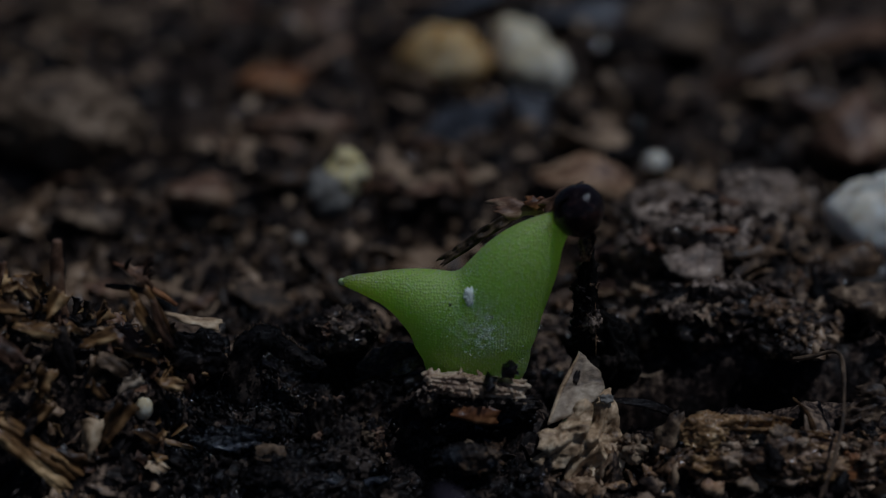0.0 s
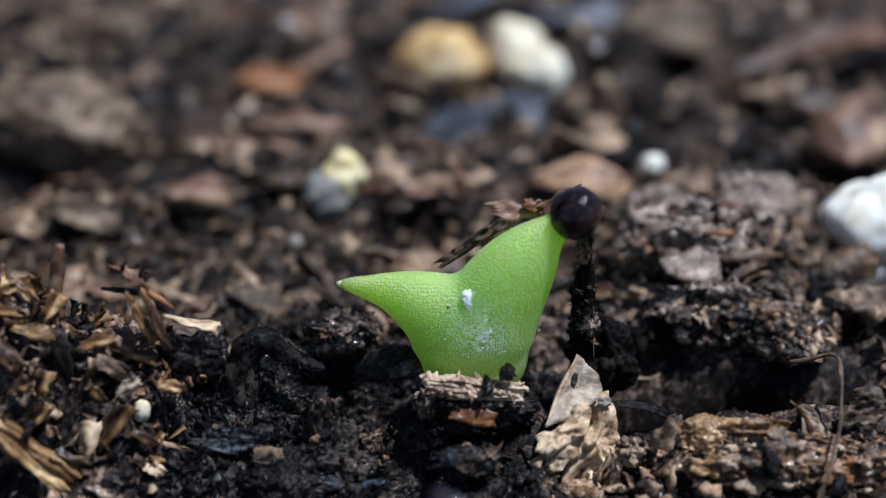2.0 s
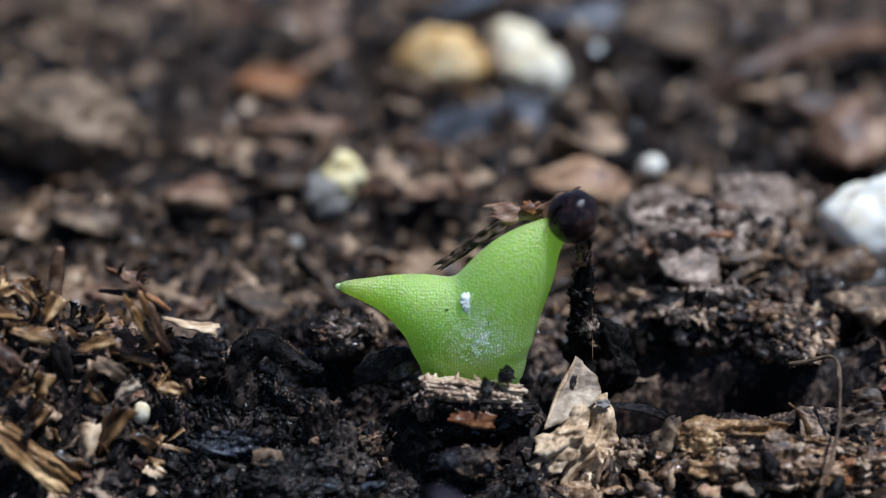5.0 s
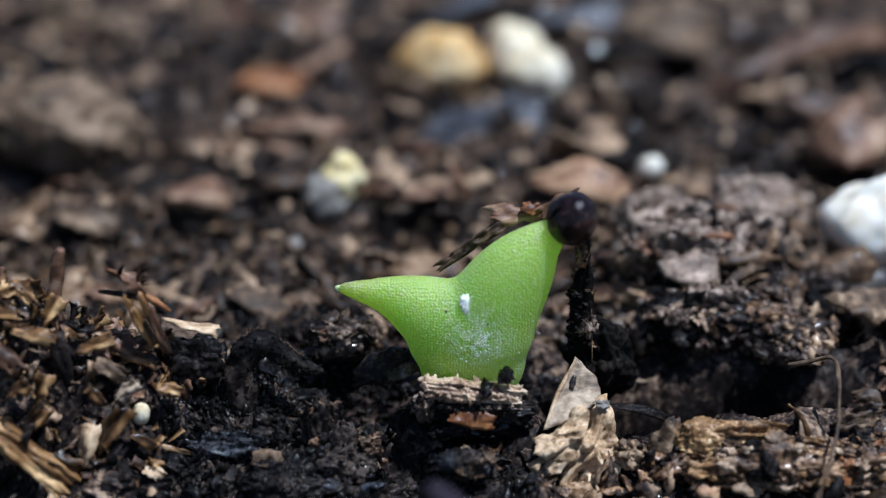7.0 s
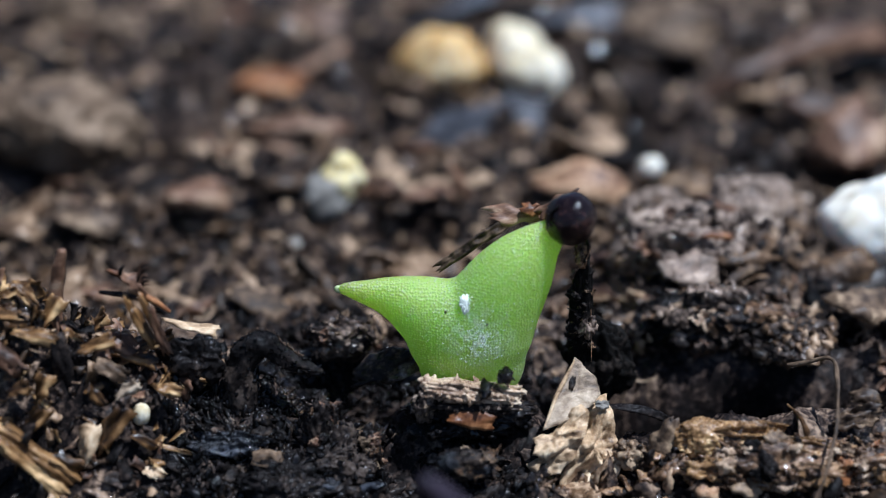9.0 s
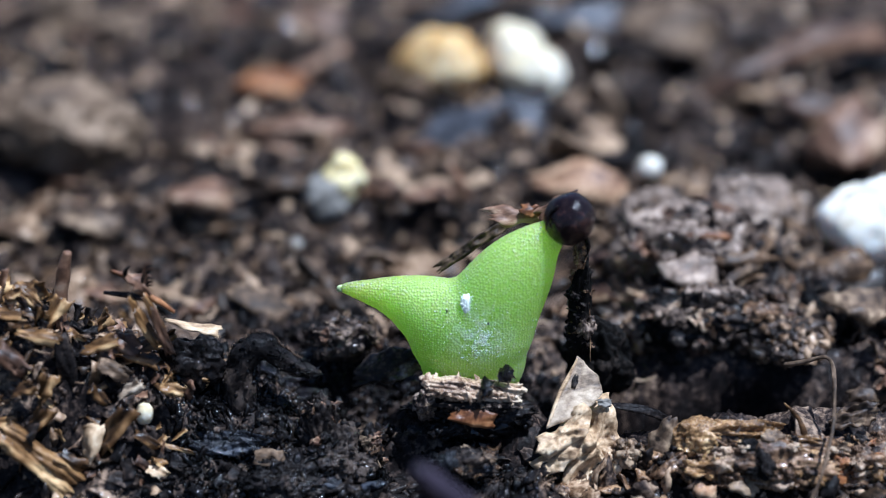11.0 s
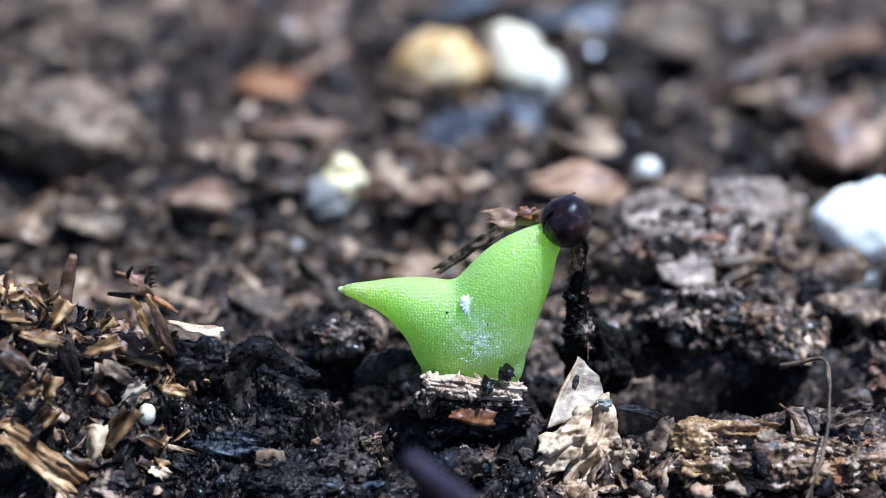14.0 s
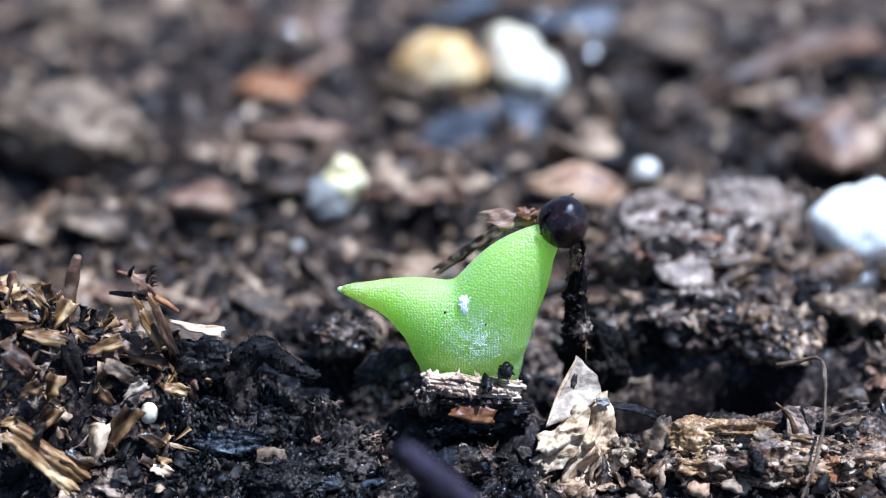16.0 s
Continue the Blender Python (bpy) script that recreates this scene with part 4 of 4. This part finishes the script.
chip((3.52, -0.95, -0.18), 1.3, 0.22, 0.06, (35, 14, 0), 85, BLACK_BARK, "curved black leaf scrap beside pale wood", 0.25)
put("rootlet", tube([(6.52, -1.46, 0.30), (6.83, -1.54, 0.00), (6.97, -1.69, -0.32), (7.07, -1.74, -0.65)], [0.02, 0.04, 0.07, 0.12], 6, 8, 6, 0.5), STRAW, (0, 0, 0), (0, 0, 0),
    "thin curved tan rootlet sticking out of soil", "rootlet")
put("rootlet", tube([(3.36, -2.06, -1.00), (3.40, -2.40, -1.12), (3.47, -2.71, -1.32)], [0.02, 0.03, 0.02], 16), STRAW, (0, 0, 0), (0, 0, 0), "hair-thin pale rootlet on peat", "rootlet")

put("rootlet", tube([(6.87, 0.10, 0.35), (7.21, -0.20, 0.58), (7.59, -0.60, 0.92), (7.63, -1.10, 0.71), (7.44, -2.00, 0.15), (7.08, -2.90, -0.36), (6.72, -3.40, -0.90)],
     [0.035, 0.042, 0.04, 0.045, 0.04, 0.035, 0.025], 7, 10, 10, 0.45), DULL_BARK, (0, 0, 0), (0, 0, 0), "long bent grey-brown rootlet hanging over soil", "rootlet")

# a dark stem close to the lens
stem = put("dark_stem", tube([(-1.40, -8.00, 3.46), (-0.84, -7.80, 2.75), (0.15, -7.40, 1.34), (2.5, -6.8, -1.5), (3.0, -6.5, -3.4)], [0.15, 0.24, 0.29, 0.3, 0.3], 17, 12, 8, 0.2), PURPLE_STEM,
           (0, 0, 0), (0, 0, 0), "dark purplish stem rising from soil", "stem")

# dark bark near the straw
hump = tube([(-5.23, -0.60, -0.95), (-5.16, -0.60, -0.01), (-5.06, -0.60, 0.77), (-4.79, -0.60, 1.22), (-4.48, -0.60, 1.25), (-4.13, -0.60, 0.93), (-3.73, -0.60, 0.70), (-3.39, -0.60, 0.56)],
     [0.44, 0.42, 0.36, 0.29, 0.27, 0.24, 0.17, 0.07], 84, 32, 16, 0.15)
arch = put("peat_hump", hump, BLACK_BARK, (0, 0, 0), (0, 0, 0), "black arched hump of wet matted peat", "peat hump")
tagged(part("loose_grit", crust(hump, 84, 480, (0.015, 0.075)), SHADED_WET_PEAT, arch), kind="stuff")
# pale fibres added to draw the bright rim light on the crest
for k in range(60):
    top = max((Vector(v) for v in hump[0][32 * (34 + k):32 * (35 + k)]), key=lambda v: v.z)
    part("crest_hair", tube([top, top + Vector((random.uniform(-0.05, 0.05), random.uniform(-0.05, 0.03), random.uniform(0.04, 0.11)))], [0.013, 0.004], k, 4, 2), FIBRE, arch, "short pale fibre added as rim light along the crest")
clod((-6.07, -0.70, 0.89), (0.6, 0.4, 0.6), (0, 10, 0), 87, BLACK_BARK, "black matted clod below the straw", 0.4, 6, 0)
flat = chip((-5.41, -1.71, -0.48), 1.75, 0.62, 0.18, (45, 4, -4), 81, SLATE_FLAKE, "blue-black sparkling flat flake", 0.05, ragged=0.55, taper=0.55, nu=40, nv=20, grit=0.6)
tagged(part("loose_grit", crust(([tuple(v.co / MM) for v in flat.data.vertices], []), 81, 160, (0.02, 0.06)), SHADED_WET_PEAT, flat), kind="stuff")
# black slab added where only a tall dark shadow lies in the straw
chip((-8.67, -1.44, 1.18), 1.5, 0.4, 0.2, (80, 85, 0), 83, BLACK_BARK, "black upright slab standing in for a shadow among straw", 0.1)

# straw mound
stick = put("straw_stalk", tube([(-0.1, 0, -1.6), (-0.05, 0, -0.6), (0.1, 0.05, 0.3), (0.22, 0.05, 0.75)], [0.14, 0.17, 0.15, 0.08], 9), BARK, (-8.90, -0.60, 2.73), (0, 0, 0),
            "brown upright broken stalk on the mound", "stalk")


def straw(place, length, width, turn, seed, material=None, label="tan splintered straw bit"):
    put("straw_bit", flake(length, width, width * 0.3, seed, random.uniform(-0.1, 0.1), 0.4, 0.45, 0.2, 14, 7, 1.0, 0.35), material or STRAW, place, turn, label, "straw bit",
        "straw bits on the mound")


frag = new("husk_fragment")
frag.matrix_world = pose(*(c * MM for c in (-7.08, -0.90, 2.62)))
tagged(frag, "reddish brown splintered husk standing on straw", "husk fragment")
part("head", flake(0.55, 0.3, 0.1, 91, 0.2, 0.6, 1.0), BARK, frag, "", (-0.1, 0, 0.22), (60, 60, 0))
part("arm", tube([(0, 0, 0.1), (-0.35, 0.05, 0.42), (-0.62, 0, 0.56)], [0.06, 0.07, 0.02], 3), RUST_BARK, frag)
part("arm", tube([(-0.35, 0.05, 0.4), (-0.32, 0, 0.55), (-0.22, 0, 0.68)], [0.05, 0.05, 0.02], 13), BLACK_BARK, frag)
part("arm", tube([(0, 0, 0.05), (0.3, 0, -0.15), (0.62, 0, -0.42)], [0.07, 0.07, 0.04], 4), RUST_BARK, frag)
for k in range(9):
    lift = 0.1 + 0.06 * k
    part("bristle", tube([(0.02, 0, lift * 0.7), (0.12, 0.02, lift + 0.1), (0.26, 0.0, lift + random.uniform(0.05, 0.2))], [0.03, 0.022, 0.008], k), BLACK_BARK if k % 2 else BARK, frag)
part("leg", flake(1.0, 0.2, 0.06, 5, 0.1, 0.5, 0.4), STRAW, frag, "", (-0.1, -0.1, -0.45), (70, 70, 10))
part("leg", flake(1.3, 0.2, 0.07, 6, 0.08, 0.5, 0.4), STRAW, frag, "", (0.25, -0.1, -0.55), (70, 72, 5))
part("arm", tube([(0, 0, -0.1), (-0.4, 0.1, -0.05), (-0.85, 0.1, 0.0)], [0.06, 0.07, 0.04], 7), BLACK_BARK, frag)

straw((-6.12, -0.60, 1.70), 1.15, 0.24, (20, 14, 0), 93, PALE_WOOD, "pale cream straw bit poking out of the mound")
straw((-8.57, 3.62, -0.53), 0.9, 0.2, (60, 70, 0), 97, STRAW)
straw((-9.25, -1.23, 1.87), 0.9, 0.25, (40, 12, 0), 98, STRAW)
chip((-9.13, -2.70, -0.28), 1.95, 0.62, 0.13, (52, 47, 0), 94, STRAW, "broad splintered tan wood shaving on the mound", 0.03, "wood shaving", "straw bits on the mound", twist=0.06, ragged=0.35, taper=0.1, nu=40, nv=18, ridge=0.9, grit=0.3)
straw((-8.13, -2.30, -0.13), 0.85, 0.42, (60, -72, 8), 95, PALE_WOOD, "pale tan broken wood chip on the mound")
straw((-7.61, -2.20, 0.12), 1.20, 0.42, (55, -52, 0), 96, STRAW, "tan broken wood chip leaning on another")
straw((-8.53, -2.50, -0.48), 0.70, 0.40, (55, 40, 0), 97, STRAW, "short tan wood chip at the mound's foot")
straw((-6.98, -2.20, -0.13), 0.60, 0.20, (55, 35, 0), 98, STRAW)
straw((-6.77, -2.40, -0.80), 0.45, 0.25, (55, 30, 0), 99, PALE_WOOD, "pale straw bit at the mound's foot")
straw((-9.03, -1.90, 0.97), 0.65, 0.35, (60, -65, 0), 100, STRAW)
straw((-9.20, -2.10, 0.31), 0.75, 0.35, (60, -50, 0), 101, STRAW)
straw((-9.68, -1.80, 1.53), 0.80, 0.40, (55, 50, 0), 102, BARK, "brown wood chip on the mound")
straw((-9.17, -1.50, 1.96), 0.90, 0.26, (45, 14, 0), 103, STRAW)
straw((-6.96, -1.20, 1.99), 0.95, 0.24, (60, 66, 0), 104, STRAW)
straw((-6.66, -1.20, 1.89), 1.15, 0.20, (60, 76, 0), 105, BARK, "thin upright brown splinter on the mound")
straw((-7.97, -1.30, 1.65), 0.80, 0.30, (45, -20, 0), 106, STRAW)
straw((-7.66, -1.60, 1.21), 0.70, 0.35, (50, 30, 0), 107, DULL_BARK, "grey-brown bark bit on the mound")
straw((-9.45, -2.00, 0.98), 0.50, 0.30, (50, -20, 0), 108, STRAW)
straw((-7.30, -1.80, 0.86), 0.55, 0.25, (50, -35, 0), 109, GREY_WOOD, "greyish wood bit on the mound")
straw((-6.44, -1.70, 0.80), 0.50, 0.25, (50, 20, 0), 110, STRAW)
straw((-7.41, -2.60, -0.83), 0.70, 0.35, (50, 15, 0), 111, GREY_CLOD, "dark crumbly bark bit at the mound's foot")
straw((-7.93, -1.90, 0.78), 0.50, 0.20, (50, 60, 0), 112, STRAW)
rng = random.Random(5)
MOUND_BITS = [(STRAW, "tan splintered straw bit")] * 5 + [(BARK, "brown splintered bark bit on the mound")] * 2 + [(BLACK_BARK, "black wet bark bit on the mound")]
CHIP_LABEL = {BARK.name: "weathered reddish brown bark chip lying in peat", DULL_BARK.name: "dull brown bark chip lying in peat", TAN_BARK.name: "tan weathered bark chip lying in peat",
              SKY_SHEEN.name: "wet flat chip coloured with blue-grey sky sheen, lying in peat", GREY_CLOD.name: "dark grey flake of pressed peat", BLACK_BARK.name: "black wet bark chip lying in peat",
              WET_BROWN.name: "glistening brown bark flake on peat", SLATE_FLAKE.name: "blue-black sparkling flake on peat"}
for i in range(190):
    if i < 115:
        x, y = rng.uniform(-11.2, -5.9), rng.uniform(-1.1, 0.1)
    else:
        x, y = rng.uniform(-11.5, -6.3), rng.uniform(-2.6, -0.9)
    big = i < 115 and rng.random() < 0.35
    straw((x, y, soil(x, y) + rng.uniform(-0.1, 0.4)), rng.uniform(0.6, 1.15) if big else rng.uniform(0.25, 0.65),
          rng.uniform(0.25, 0.5) if big else rng.uniform(0.08, 0.24),
          (rng.uniform(10, 80), rng.uniform(-75, 75), rng.gauss(0, 35)), 200 + i,
          *rng.choice(MOUND_BITS))

# chips lying about
for i in range(110):
    y = rng.uniform(4, 42)
    x = rng.uniform(-1, 1) * (10 + 0.42 * y)
    k = rng.uniform(0.3, 0.8) * (1 + y / 40)
    if hollow(x, y):
        continue
    look_of = rng.choice((BARK, BARK, BARK, DULL_BARK, DULL_BARK, TAN_BARK, SKY_SHEEN, GREY_CLOD, BLACK_BARK, BLACK_BARK))
    chip((x, y, soil(x, y) + 0.25 * k), rng.uniform(1.3, 3.8) * k, rng.uniform(0.4, 1.3) * k, rng.uniform(0.2, 0.6) * k,
         (rng.uniform(-25, 40), rng.gauss(0, 14), rng.gauss(0, 24)), 500 + i, look_of,
         CHIP_LABEL[look_of.name], rng.uniform(-0.2, 0.3), ragged=0.5)
for i in range(90):
    x, y = rng.uniform(1.8, 11), rng.uniform(-2.4, 4.5)
    if 1.2 < x < 9.5 and -1.7 < y < 2.2:
        continue
    look_of = rng.choice((BARK, GREY_CLOD, WET_BROWN, WET_BROWN, BLACK_BARK))
    chip((x, y, soil(x, y) + 0.08), rng.uniform(0.3, 1.0), rng.uniform(0.15, 0.5), rng.uniform(0.08, 0.25),
         (rng.uniform(-50, 50), rng.uniform(-40, 40), rng.gauss(0, 50)), 700 + i, look_of,
         CHIP_LABEL[look_of.name], rng.uniform(-0.2, 0.3), ragged=0.45, ridge=0.7)
for i in range(50):
    x, y = rng.uniform(-5.6, 1.5), rng.uniform(-2.6, -1.3)
    look_of = rng.choice((BLACK_BARK, BLACK_BARK, BLACK_BARK, GREY_CLOD, SLATE_FLAKE))
    chip((x, y, soil(x, y) + 0.08), rng.uniform(0.3, 0.9), rng.uniform(0.15, 0.5), rng.uniform(0.08, 0.25),
         (rng.uniform(-50, 50), rng.uniform(-40, 40), rng.gauss(0, 50)), 800 + i, look_of,
         CHIP_LABEL[look_of.name], rng.uniform(-0.2, 0.3), ragged=0.5)


def drift(thing, rows):
    """Shifts a thing from where it was built: rows of seconds, millimetres across and up, degrees of lean."""
    start = thing.matrix_basis.copy()
    walk(thing, [(t, Matrix.Translation((x * MM, 0, z * MM)) @ start @ pose(0, 0, 0, 0, lean, 0)) for t, x, z, lean in rows])


def motions():
    # the seedling settles, and its seed coat tips inwards
    drift(plant, [(0, 0.014, 0.03, 0), (2, 0.012, 0.03, 0), (4, 0.008, 0.027, 0), (7, 0, 0, 0), (9, 0.001, 0.005, 0),
                  (11.5, 0.036, 0.036, 0), (12.5, 0.044, 0.028, 0), (14.5, 0.037, 0.043, 0), (16, 0.022, 0.039, 0)])
    drift(seed_coat, [(0, 0.04, 0.02, 4), (4, 0.015, 0.01, 2), (7, 0, 0, 0), (9, -0.02, 0.01, -1), (12.5, -0.065, 0, -3), (16, -0.085, 0, -6)])
    # drying soil sinks and draws its pieces about
    drift(stick, [(0, -0.02, 0.05, -7), (0.5, 0, 0.03, -2.5), (3, 0, 0.01, -1), (7, 0, 0, 0), (9, 0.02, 0, 0.5), (12.5, 0.06, -0.03, 2), (16, 0.1, -0.04, 3.5)])
    late = ((0, 0, 0, 0), (8.5, 0, 0, 0))
    drift(wood, [*late, (11.5, 0.1, 0.03, 0), (16, 0.15, 0.04, 0)])
    for thing in (sliver, rusty, side_crumbs, under_crumbs, stuck_crumb, foot_crumb):
        drift(thing, [*late, (11.5, 0.03, 0.05, 0), (16, 0.07, 0.12, 0)])
    drift(arch, [*late, (11.5, -0.08, -0.06, 0), (16, -0.11, -0.11, 0)])
    drift(ember, [*late, (11.5, -0.02, 0.05, 0), (16, -0.12, 0.04, 0)])
    drift(scale_flake, [*late, (11.5, 0.05, -0.04, 0), (16, 0.1, -0.05, 0)])
    # the near stem straightens into view
    drift(stem, [(0, 0.5, -0.95, 0), (4, 0.5, -0.9, 0), (9, 0.34, -0.56, 0), (11.5, 0.2, -0.32, 0), (12.5, 0.16, -0.25, 0), (14.5, 0.07, -0.1, 0), (16, 0, 0, 0)])
    drift(frag, [(0, 0.09, 0.01, 0), (2, 0.04, 0, 0), (7, 0, 0, 0), (9, 0, 0, 0), (12.5, 0.06, 0.02, 0), (16, 0.04, 0.05, 0)])


motions()
